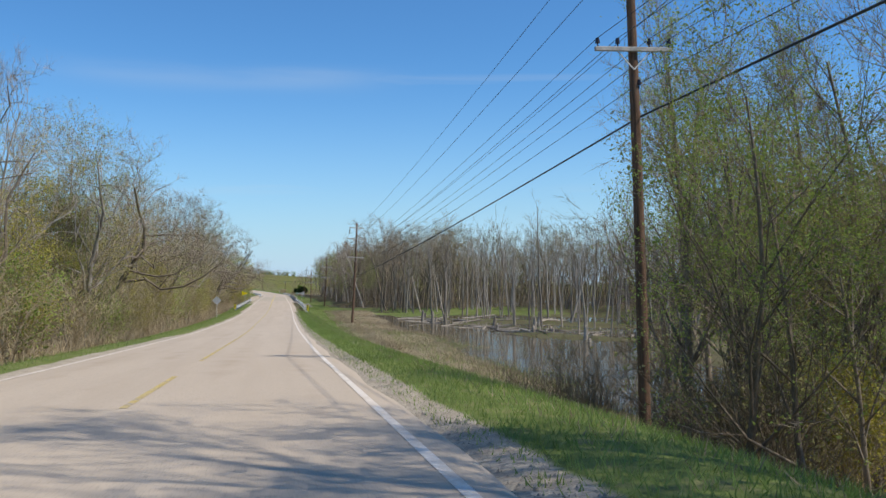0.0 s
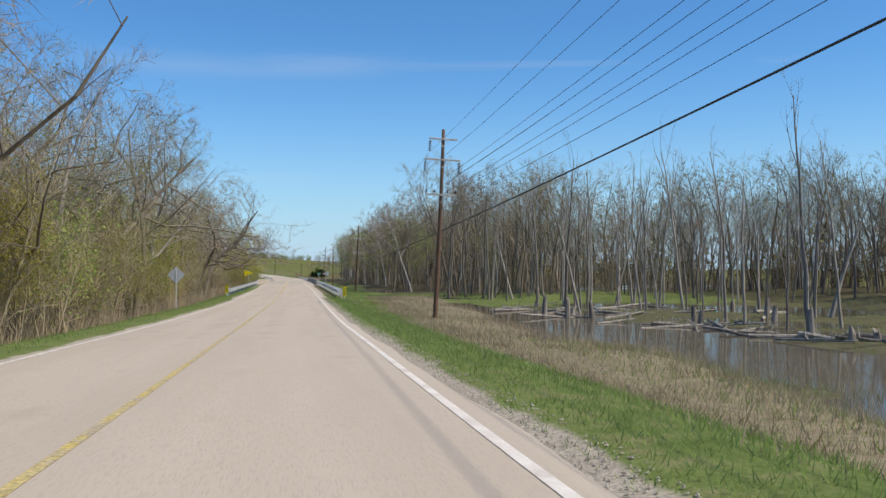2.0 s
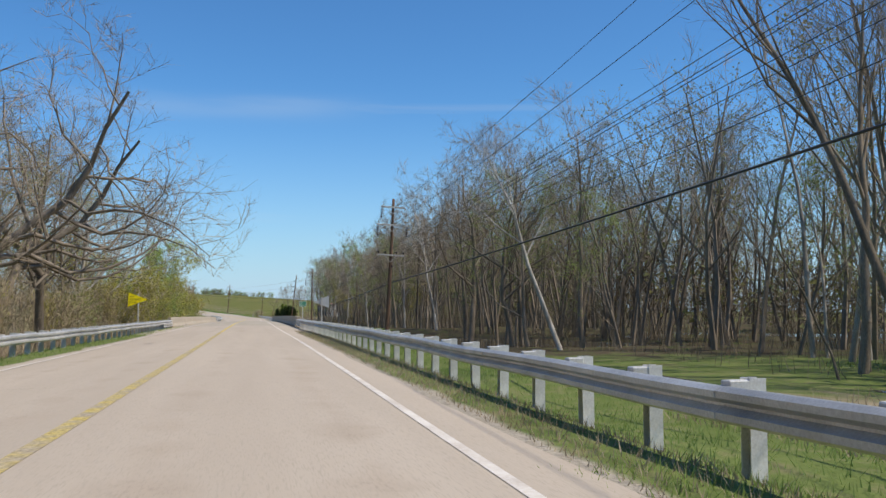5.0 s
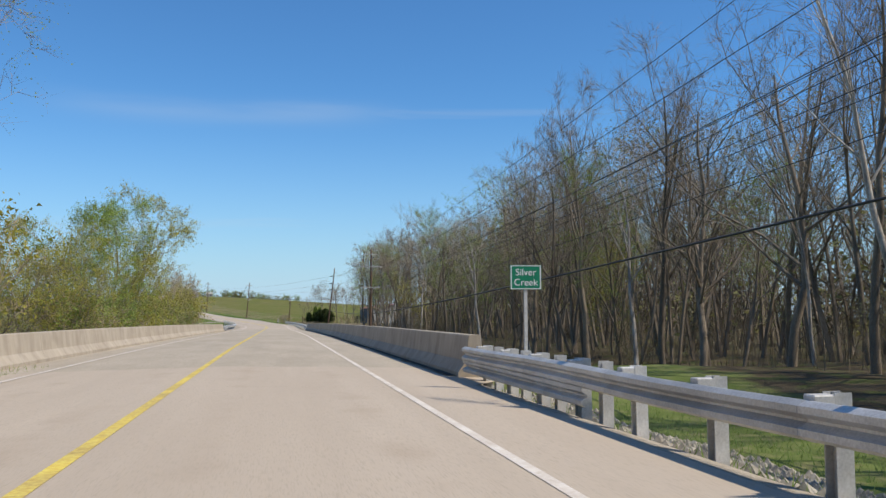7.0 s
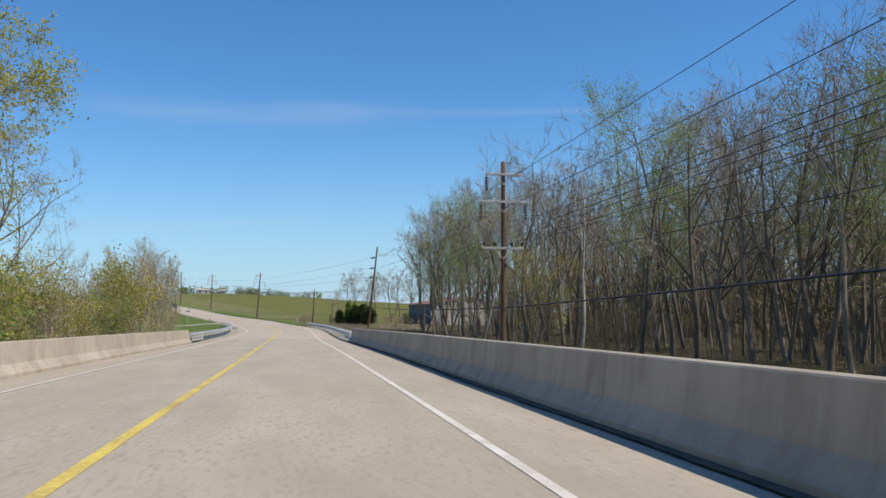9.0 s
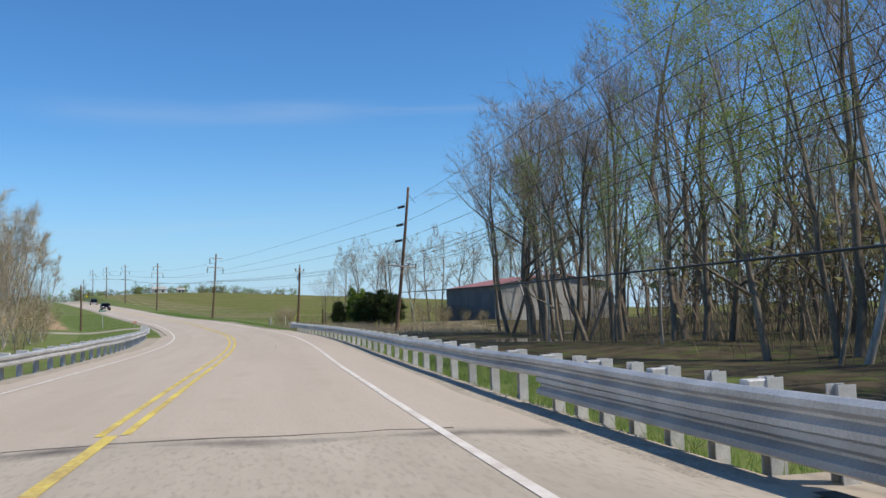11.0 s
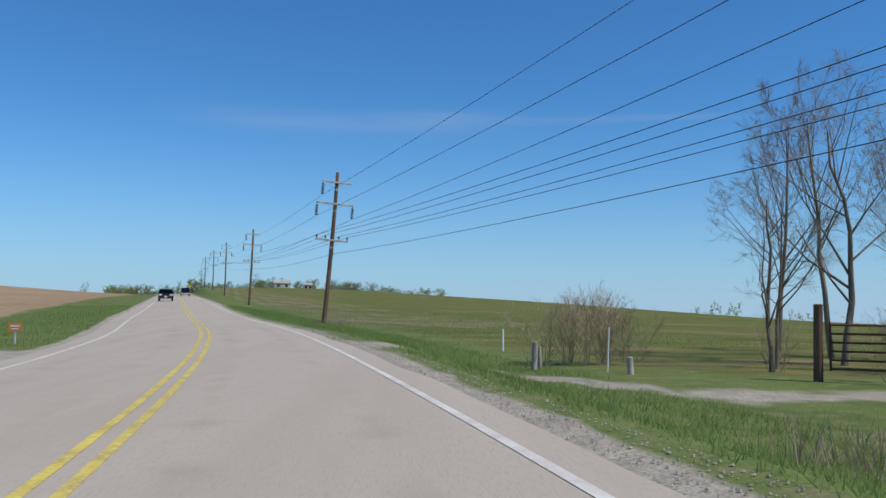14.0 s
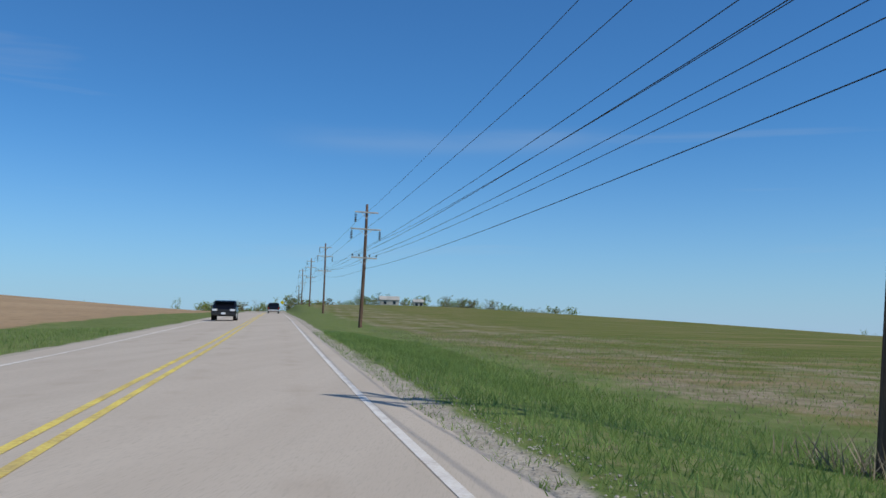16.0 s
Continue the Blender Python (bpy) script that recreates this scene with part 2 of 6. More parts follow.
g_till = two_tone(M_GROUND, (0.34, 0.225, 0.125), (0.44, 0.305, 0.175), 0.06, 2.0, (0.26, 0.18, 0.11), (1, 0.25, 1))
g_grav = two_tone(M_GROUND, (0.37, 0.315, 0.24), (0.50, 0.43, 0.335), 2.0, 25.0, (0.25, 0.215, 0.165))
g_field = two_tone(M_GROUND, (0.105, 0.125, 0.028), (0.175, 0.18, 0.05), 0.9, 0.22, (0.29, 0.205, 0.11), (0.35, 1.6, 1))
g_mud = two_tone(M_GROUND, (0.10, 0.085, 0.05), (0.15, 0.13, 0.075), 1.0, 4.0, (0.10, 0.13, 0.04))
M_GROUND.node_tree.links.new(attribute_mix(M_GROUND, g_grass, [("litter", g_lit), ("field", g_field), ("till", g_till), ("mud", g_mud), ("dry", g_dry), ("gravel", g_grav)]), gb.inputs["Base Color"])
relief(M_GROUND, 9.0, 0.06, 0.8)

M_CONC = bpy.data.materials.new("bridge_concrete")
M_CONC.use_nodes = True
M_CONC.node_tree.nodes["Principled BSDF"].inputs["Roughness"].default_value = 0.9
M_CONC.node_tree.nodes["Principled BSDF"].inputs["Specular IOR Level"].default_value = 0.1
c_face = two_tone(M_CONC, (0.38, 0.32, 0.245), (0.52, 0.45, 0.355), 0.35, 1.3, (0.31, 0.26, 0.195), (1, 1, 1))
c_run = two_tone(M_CONC, (0.30, 0.25, 0.19), (0.49, 0.42, 0.33), 1.0, 2.2, (0.48, 0.415, 0.33), (2.4, 2.4, 0.25))
c_mix = M_CONC.node_tree.nodes.new("ShaderNodeMixRGB")
c_mix.inputs[0].default_value = 0.45
M_CONC.node_tree.links.new(c_face, c_mix.inputs[1]); M_CONC.node_tree.links.new(c_run, c_mix.inputs[2])
M_CONC.node_tree.links.new(c_mix.outputs[0], M_CONC.node_tree.nodes["Principled BSDF"].inputs["Base Color"])
relief(M_CONC, 30.0, 0.006, 0.35)

M_ROAD = bpy.data.materials.new("worn_asphalt")
M_ROAD.use_nodes = True
rb = M_ROAD.node_tree.nodes["Principled BSDF"]
rb.inputs["Roughness"].default_value, rb.inputs["Specular IOR Level"].default_value = 0.9, 0.15
r_base = two_tone(M_ROAD, (0.49, 0.403, 0.308), (0.545, 0.453, 0.35), 0.5, 45.0, (0.445, 0.368, 0.283), (1.6, 0.12, 1))
r_dark = two_tone(M_ROAD, (0.44, 0.352, 0.263), (0.485, 0.39, 0.293), 1.2, 45.0, (0.385, 0.308, 0.232), (1, 0.15, 1))
r_deck = two_tone(M_ROAD, (0.42, 0.355, 0.27), (0.51, 0.435, 0.335), 0.6, 14.0, (0.385, 0.325, 0.248), (1.3, 0.3, 1))
r_seal = two_tone(M_ROAD, (0.08, 0.07, 0.06), (0.14, 0.12, 0.105), 3.0)
M_ROAD.node_tree.links.new(attribute_mix(M_ROAD, r_base, [("track", r_dark), ("deck", r_deck), ("seal", r_seal)]), rb.inputs["Base Color"])
relief(M_ROAD, 70.0, 0.006, 0.5)

M_WATER = bpy.data.materials.new("murky_water")
M_WATER.use_nodes = True
wb = M_WATER.node_tree.nodes["Principled BSDF"]
wb.inputs["Roughness"].default_value, wb.inputs["IOR"].default_value = 0.06, 1.33
wb.inputs["Specular IOR Level"].default_value = 0.22
M_WATER.node_tree.links.new(two_tone(M_WATER, (0.11, 0.09, 0.058), (0.15, 0.122, 0.08), 0.2), wb.inputs["Base Color"])
relief(M_WATER, 2.2, 0.004, 0.25)

# ---- the line of the road: y, x of the centre line, height ----
ROAD = [(-100, -2.3, 4.7), (-50, -2.15, 2.45), (0, -2.06, 0.22), (30, -2.05, -1.14), (60, -1.83, -2.38), (90, -1.55, -3.3), (120, -1.14, -3.97), (150, -0.88, -4.44),
        (180, -0.68, -4.76), (210, -0.66, -5.1), (240, -0.56, -5.43), (270, -0.33, -5.86), (300, -0.23, -6.37), (330, -0.3, -6.94), (350, -0.17, -7.19), (360, -0.18, -7.26),
        (370, -0.45, -7.32), (380, -0.99, -7.38), (390, -1.77, -7.44), (400, -2.93, -7.43), (410, -4.28, -7.38), (420, -5.84, -7.29), (430, -7.64, -7.15), (440, -9.8, -6.98),
        (450, -12.55, -6.78), (465, -16.45, -6.45), (480, -20.2, -6.1), (540, -35.3, -4.4), (600, -50.6, -2.9), (660, -66, -1.6), (720, -81, -1.0), (1000, -152, -6), (3000, -660, -6)]
_ry, _rx, _rz = (np.array(c, float) for c in zip(*ROAD))


def smooth_table(v, table):
    k = np.arange(-6.0, 6.1, 1.5)
    return sum(np.interp(np.asarray(v, float) + o, _ry, table) for o in k) / len(k)


def xc(y):
    return smooth_table(y, _rx)


def rz(y):
    return smooth_table(y, _rz)


def heading(y):
    """Tangent's x share and y share."""
    s = (xc(np.asarray(y, float) + 3) - xc(np.asarray(y, float) - 3)) / 6
    c = 1 / np.sqrt(1 + s * s)
    return s * c, c


def on_road(y, d, dz=0.0):
    """The place d metres to the right of the centre line abreast of y."""
    s, c = heading(y)
    return Vector((float(xc(y) + d * c), float(y - d * s), float(rz(y) + dz)))


def step(a, b, v):
    t = np.clip((np.asarray(v, float) - a) / (b - a), 0, 1)
    return t * t * (3 - 2 * t)


_FLOOR_Y = np.array([-100, 0, 140, 165, 190, 200, 222, 232, 250, 330, 342, 352, 395, 403, 430], float)
_FLOOR_Z = np.array([-4.5, -6.1, -6.1, -5.5, -6.0, -6.35, -6.35, -5.95, -7.2, -7.8, -7.7, -8.1, -8.1, -7.6, -8.0])
GULLY = (246.0, 306.0)


def bank_slope(y):
    """The road tilts inwards through the left-hand bend."""
    return 0.028 * step(345, 380, y) * (1 - step(436, 464, y))


def wave(x, y, size, seed):
    return (np.sin(x / size * 1.3 + seed) * np.cos(y / size + 2.1 * seed) + 0.6 * np.sin(x / size * 2.7 + y / size * 1.9 + seed * 3)) * 0.6


def ground_z(x, y):
    x, y = np.asarray(x, float), np.asarray(y, float)
    c = heading(y)[1]
    d = (x - xc(y)) * c
    r = rz(y)
    a = np.abs(d)
    # to the right
    late = step(405, 450, y)
    floor_r = np.interp(y, _FLOOR_Y, _FLOOR_Z) + 0.22 * wave(x, y, 7, 1.0) + 0.1 * wave(x, y, 2.3, 4.0) + 0.46 * (1 - step(16, 25, d)) * (1 - step(80, 115, y)) + 0.66 * (1 - step(14.5, 19.0, d + 1.3 * wave(x, y, 6, 2.0))) * (1 - step(150, 165, y)) + 0.75 * step(52, 62, d) * (1 - step(150, 170, y)) + (0.36 + 0.3 * wave(x, y, 5, 6.0)) * step(20.5, 26, d + 0.16 * (y - 128)) * (1 - step(150, 165, y))
    fld = r - 0.45 + 2.2 * step(540, 740, y) - (np.clip(d - 6, 0, 200) / 64) ** 2 - 0.0977 * np.clip(d - 206, 0, 300) + 0.25 * wave(x, y, 40, 2.0)
    right_z = floor_r * (1 - late) + fld * late
    drop = np.maximum(r - floor_r, 0.3)
    bank = 5.3 + 2.4 * drop * (1 - late) + 3.5 * late
    tr = step(5.1, bank, d)
    zr = (r - 0.13) * (1 - tr) + right_z * tr
    # to the left
    late_l = step(350, 400, y)
    wood = r - 1.5 - 0.03 * np.clip(a - 12, 0, 60) + 0.2 * wave(x, y, 6, 3.0)
    hill = r - 0.35 + 0.066 * np.clip(a - 12, 0, 90) + 0.3 * wave(x, y, 50, 5.0)
    left_z = wood * (1 - late_l) + hill * late_l
    tl = step(5.1, 11.0, a)
    zl = (r - 0.13) * (1 - tl) + left_z * tl
    z = np.where(d > 0, zr, zl)
    # the creek's gully below the bridge
    g = step(GULLY[0] - 10, GULLY[0] + 6, y) * (1 - step(GULLY[1] - 6, GULLY[1] + 10, y)) * (1 - step(14, 24, a))
    z = z - g * 2.6
    under = 1 - step(3.3, 4.3, a)
    # a knoll with houses beyond the field
    z = z + 2.6 * np.exp(-((y - 760) / 90) ** 2) * np.exp(-((d - 45) / 55) ** 2)
    z = z + bank_slope(y) * np.clip(d, -5.0, 5.0) * (1 - step(5.0, 9.0, a))
    return z - 0.10 * under


def mesh_of(name, verts, faces, mats=(), smooth=False):
    me = bpy.data.meshes.new(name)
    me.from_pydata(verts, [], faces)
    for m in mats:
        me.materials.append(m)
    if smooth:
        me.polygons.foreach_set("use_smooth", [True] * len(me.polygons))
    me.update()
    return me


def grid_mesh(name, px, py, pz, mat, attrs=None, smooth=True):
    """A sheet from 2D arrays of places."""
    ny, nx = px.shape
    v = np.stack([px, py, pz], -1).reshape(-1, 3)
    i = np.arange(ny * nx).reshape(ny, nx)
    f = np.stack([i[:-1, :-1], i[:-1, 1:], i[1:, 1:], i[1:, :-1]], -1).reshape(-1, 4)
    me = mesh_of(name, v.tolist(), f.tolist(), [mat], smooth)
    for k, w in (attrs or {}).items():
        at = me.attributes.new(k, "FLOAT", "POINT")
        at.data.foreach_set("value", np.ascontiguousarray(w, np.float32).ravel())
    return me


def track_y(d):
    """The gravel drive that leaves the road on the right and bends back along the brush."""
    return 427.0 - 1.9 * np.clip(d - 7.0, -1.6, 3.0)


# ---- ground: one sheet to the horizon ----
gy = np.concatenate([np.arange(-2500, -100, 120.0), np.arange(-100, -12, 6.0), np.arange(-12, 480, 1.9), np.arange(480, 760, 5.0), np.arange(760, 1200, 30.0), np.arange(1200, 3200, 200.0)])
near = np.concatenate([[0, 1.8, 3.5, 4.0, 4.3, 4.6, 4.9, 5.2], np.arange(5.5, 16, 0.5), np.arange(16, 40, 1.2), np.arange(40, 120, 4.0), np.arange(120, 400, 20.0), np.array([420, 520, 700, 1000, 1500, 2300])])
gd = np.concatenate([-near[:0:-1], near])
GD, GY = np.meshgrid(gd, gy)
GX = xc(GY) + GD / heading(GY)[1]
GZ = ground_z(GX, GY)
AD = np.abs(GD)
right = GD > 0
lateR, lateL = step(404, 416, GY), step(345, 365, GY)
noisy = 0.35 * wave(GX, GY, 3.0, 7.0) + 0.25 * wave(GX, GY, 1.1, 2.0)
pondish = step(11, 13.5, GD + noisy * 3) * (1 - step(128, 150, GY + noisy * 6)) * step(-20, 5, GY)
w_litter = np.where(right, step(12.5 - 2.5 * step(325, 345, GY), 16.5 - 2.5 * step(325, 345, GY), GD + 2.5 * noisy) * (1 - lateR) * np.maximum(step(165, 190, GY), step(46, 54, GD)) * (0.95 + 0.2 * noisy), step(9.5, 11.0, AD + noisy) * (1 - lateL) * 0.85)
w_dry = np.where(right, step(9.3, 10.9, GD + 1.4 * noisy) * (1 - step(16.5, 19.5, GD + 2 * noisy)) * (1 - step(150, 175, GY)) * 0.9 + 0.7 * step(7.0, 9.0, GD) * (1 - step(22, 30, GD)) * step(383, 396, GY) * (1 - step(414, 419, GY)) * 0.8,
                 step(7.8, 8.8, AD + noisy) * (1 - step(10.5, 12, AD)) * (1 - lateL) * 0.75)
w_dry = w_dry + np.where(right, (0.42 + 0.75 * noisy) * step(9, 12, GD + 2 * noisy) * (1 - step(22, 34, GD + 6 * noisy)) * step(450, 465, GY), 0)
edge_ = 1 - step(92, 125, AD + 14 * wave(GX, GY, 22, 1.7))          # the woods end, rough fields begin
w_litter = w_litter * edge_
w_field = np.where(right, np.maximum(step(9, 14, GD) * step(421, 432, GY), 1 - edge_), (1 - edge_) * (1 - lateL))
w_till = np.where(~right, step(11.5, 14, AD + 1.5 * noisy) * step(433, 444, GY), 0)
w_mud = np.where(right, pondish * edge_, 0)
sh_r = np.where(GY < 60, 0.9, np.where(GY < 140, 0.62, np.where(GY < 200, 0.95, np.where(GY < 330, 2.4, np.where(GY < 396, 2.35, 1.1)))))
w_grav = (1 - step(3.5 + sh_r - 0.25, 3.5 + sh_r + 0.3, AD + 0.3 * noisy)) * 1.0
drive = np.where(right, np.exp(-((GY - track_y(GD)) / 1.7) ** 4) * (1 - step(13, 17, GD)) * 0.85, np.exp(-((GY - (427 + 0.1 * AD)) / 2.8) ** 4) * (1 - step(60, 70, AD)))
w_grav = np.maximum(w_grav, drive * 0.95)
ground = tagged(new("ground", grid_mesh("ground", GX, GY, GZ, M_GROUND, {"litter": w_litter, "dry": w_dry, "field": w_field, "till": w_till, "mud": w_mud, "gravel": w_grav})),
                "grassy verge, forest floor and fields beside the road", "ground", kind="structure")

# ---- road ----
ry_ = np.arange(-100, 1000, 1.0)
rd_ = np.array([-4.75, -3.62, -3.4, -2.6, -1.75, -0.9, 0, 0.9, 1.75, 2.6, 3.4, 3.62, 4.75])
RD, RY = np.meshgrid(rd_, ry_)
half = np.where(RY < 136, 3.74, np.where(RY < 222, 4.25 + 0.95 * step(196, 208, RY), np.where(RY < 328, 5.85, 4.15 + 0.6 * (1 - step(392, 400, RY)))))
RD2 = np.sign(RD) * np.minimum(np.abs(RD), half)
outer = np.abs(RD) > 4.5
RD2 = np.where(outer, np.sign(RD) * (half + np.where((RY > 222) & (RY < 328), 0, 0.07 * wave(RD, RY, 1.7, 1.5))), RD2)
hs_, hc_ = heading(RY)
RXw, RYw = xc(RY) + RD2 * hc_, RY - RD2 * hs_
crown = 0.02 * (1 - step(335, 360, RY) * (1 - step(420, 445, RY)))
RZw = rz(RY) - crown * np.abs(RD2) - 0.07 * (1 - crown / 0.02) - np.where(np.abs(RD) > 4.5, 0.03, 0) + bank_slope(RY) * RD2
track = 0.42 * np.exp(-((np.abs(np.abs(RD) - 1.75) - 0.85) / 0.45) ** 2) + 0.1 * wave(RD, RY, 9, 1)
deck = np.where((RY > 226) & (RY < 331.5), 1.0, 0.0)
seal = np.where((np.abs(RY - 331.4) < 0.6), 0.5, 0)
road = tagged(new("road", grid_mesh("road", RXw, RYw, RZw, M_ROAD, {"track": track, "deck": deck, "seal": seal})), "two-lane road of worn pinkish asphalt", "road", kind="structure")


def road_height(y, d):
    s = step(335, 360, y) * (1 - step(420, 445, y))
    return float(rz(y) - 0.02 * (1 - s) * abs(d) - 0.07 * s + bank_slope(y) * d)


# how far the paint lies from the road's own centre line
LINES = {"right": ([0, 110, 160, 270, 345, 387, 430, 462, 900], [3.36, 3.40, 3.54, 3.54, 3.38, 3.62, 3.50, 3.51, 3.50]),
         "centre": ([0, 45, 95, 185, 345, 387, 430, 462, 900], [0.10, 0.12, -0.12, -0.23, -0.16, 0.06, 0.15, 0.25, 0.25]),
         "left": ([0, 100, 190, 290, 355, 390, 440, 470, 900], [-3.42, -3.45, -3.87, -3.90, -3.72, -3.62, -3.30, -3.06, -3.06])}


def stripe(name, d, y0, y1, width, mat, label, dash=None, lift=0.006, line="centre"):
    ys = np.arange(y0, y1, 1.0)
    v, f = [], []
    for y in ys:
        if dash and (y % 12) > dash:
            continue
        k = len(v)
        for yy in (y, min(y + 1.0, y1)):
            for e in (-width / 2, width / 2):
                dd = d + e + (float(np.interp(yy, *LINES[line])) if line else 0.0)
                p = on_road(yy, dd)
                v.append((p.x, p.y, road_height(yy, dd) + lift))
        f.append((k, k + 1, k + 3, k + 2))
    return tagged(new(name, mesh_of(name, v, f, [mat])), label, "road marking", kind="structure")


stripe("edge_line", 0, -100, 900, 0.115, M_WHITE, "solid white edge line painted on the road", line="right")
stripe("edge_line", 0, -100, 900, 0.115, M_WHITE, "solid white edge line painted on the road", line="left")
stripe("centre_line", 0, 30, 150, 0.10, M_WORNY, "worn patchy yellow centre line")
stripe("centre_line", 0, 150, 198, 0.19, M_WORNY, "wide faded yellow centre line")
stripe("centre_line", 0, 198, 332, 0.15, M_YELLOW, "solid yellow centre line on the bridge")
stripe("centre_line", -0.14, 332, 900, 0.11, M_YELLOW, "solid yellow centre line")
stripe("centre_line", 0.14, 332, 900, 0.11, M_YELLOW, "solid yellow centre line")
stripe("centre_line", 0, -100, 30, 0.10, M_WORNY, "worn broken yellow centre line", dash=5)

# hairline cracks, some filled with tar
M_TAR = material("tar", (0.185, 0.15, 0.12), 0.8, vary=0.2, bump=0)


def crack(y0, d0, length, along, width, seed):
    r = np.random.default_rng(seed)
    n = max(6, int(length / 0.35))
    v, f = [], []
    y, d = y0, d0
    for i in range(n):
        if along:
            y, d = y + length / n, d + r.normal(0, 0.035)
        else:
            y, d = y + r.normal(0, 0.06), d + length / n
        w = width * r.uniform(0.35, 1.2)
        for e in (-w / 2, w / 2):
            yy, dd = (y, d + e) if along else (y + e, d)
            p = on_road(yy, dd)
            v.append((p.x, p.y, road_height(yy, dd) + 0.003))
        if i:
            k = 2 * i
            f.append((k - 2, k - 1, k + 1, k))
    return tagged(new("road_crack", mesh_of("road_crack", v, f, [M_TAR])), "thin dark crack in the asphalt", "crack", "cracks in the road", "structure")


rc = random.Random(11)
for q in range(4):
    crack(rc.uniform(5, 222) if q < 2 else rc.uniform(330, 480), rc.uniform(-3.2, -0.4) if q % 2 else rc.uniform(0.3, 3.2), rc.uniform(5, 16), True, 0.007, q)
for q in range(6):
    y_ = rc.uniform(10, 224) if q < 3 else rc.uniform(332, 470)
    crack(y_, -3.5 if q % 2 else 0.1, rc.uniform(2.0, 3.4), False, 0.009, 50 + q)
crack(331.4, -3.6, 7.2, False, 0.08, 99)

# ---- water ----
pond = tagged(new("pond", mesh_of("pond", [(6, -40, -5.72), (80, -40, -5.72), (80, 172, -5.72), (6, 172, -5.72)], [(0, 1, 2, 3)], [M_WATER])),
              "still brown flood water among dead trees", "water", kind="structure")
gx0, gx1 = -24, 24
creek = tagged(new("creek", mesh_of("creek", [(gx0, 250, -9.35), (gx1, 250, -9.35), (gx1, 302, -9.35), (gx0, 302, -9.35)], [(0, 1, 2, 3)], [M_WATER])), "brown creek under the bridge", "water", kind="structure")
pool_a = tagged(new("pool", mesh_of("pool", [(12, 190, -6.36), (80, 190, -6.36), (80, 231, -6.36), (12, 231, -6.36)], [(0, 1, 2, 3)], [M_WATER])), "shallow dark pools on the forest floor", "water", kind="structure")
pool_b = tagged(new("pool", mesh_of("pool", [(12, 344, -8.24), (80, 344, -8.24), (80, 402, -8.24), (12, 402, -8.24)], [(0, 1, 2, 3)], [M_WATER])), "shallow dark pools on the forest floor", "water", kind="structure")


def shade_strip(y0, y1, d0, d1, seed):
    """The parapet's shade painted on the deck as a dark strip, with a ragged inner edge."""
    r = np.random.default_rng(seed)
    ys = np.arange(y0, y1, 0.7)
    v, f = [], []
    w = 0.0
    for i, y in enumerate(ys):
        w = 0.7 * w + r.normal(0, 0.035)
        for d in (d0 - abs(w), d1):
            p = on_road(float(y), d)
            v.append((p.x, p.y, road_height(float(y), d) + 0.005))
        if i:
            f.append((2 * i - 2, 2 * i - 1, 2 * i + 1, 2 * i))
    return tagged(new("road_shade", mesh_of("road_shade", v, f, [M_SHADE])), "dark strip of painted shade along the foot of the parapet", "grit", kind="structure")


# dark tone that paints the parapet's shade onto the deck, right side only
M_SHADE = material("painted_shade", (0.11, 0.09, 0.07), 0.95, vary=0.35, scale=2.0, fine=30, bump=0.5, second=(0.17, 0.14, 0.11))
shade_strip(223.5, 327.5, 5.2, 5.36, 5)

# ---- helpers for things ----


def thing(name, at, label, category, group="", rz_=0.0, tilt=(0, 0)):
    e = new(name)
    e.matrix_basis = pose(*at, tilt[0], tilt[1], rz_)
    e.empty_display_size = 0.2
    return tagged(e, label, category, group)


def part(name, bm, mat, parent, label="", smooth=False):
    """Link a bmesh, or a ready mesh, as one mesh object under a thing or a part."""
    if isinstance(bm, bmesh.types.BMesh):
        me = bpy.data.meshes.new(name)
        if smooth:
            for f in bm.faces:
                f.smooth = True
        bm.to_mesh(me)
        bm.free()
        me.materials.append(mat)
    else:
        me = bm
    ob = new(name, me)
    ob.parent = parent
    if label:
        ob["label"] = label
    return ob


def box(bm, sx, sy, sz, at=(0, 0, 0), turn=(0, 0, 0), bevel=0.0):
    r = bmesh.ops.create_cube(bm, size=1.0, matrix=pose(*at, *turn) @ Matrix.Diagonal((sx, sy, sz, 1)))
    if bevel:
        es = list({e for v in r["verts"] for e in v.link_edges})
        bmesh.ops.bevel(bm, geom=es, offset=bevel, segments=1, affect="EDGES")
    return bm


def boxed(*a, **k):
    return box(bmesh.new(), *a, **k)


def tube(bm, p0, p1, r0, r1, sides=8):
    p0, p1 = Vector(p0), Vector(p1)
    m = look(p0, p1) if (p1 - p0).length > 1e-6 else Matrix.Translation(p0)
    rings = []
    for p, r in ((p0, r0), (p1, r1)):
        m.translation = p
        rings.append([bm.verts.new(m @ Vector((r * math.cos(2 * math.pi * i / sides), r * math.sin(2 * math.pi * i / sides), 0))) for i in range(sides)])
    for i in range(sides):
        bm.faces.new((rings[0][i], rings[0][(i + 1) % sides], rings[1][(i + 1) % sides], rings[1][i]))
    bm.faces.new(rings[1])
    bm.faces.new(rings[0][::-1])
    return bm


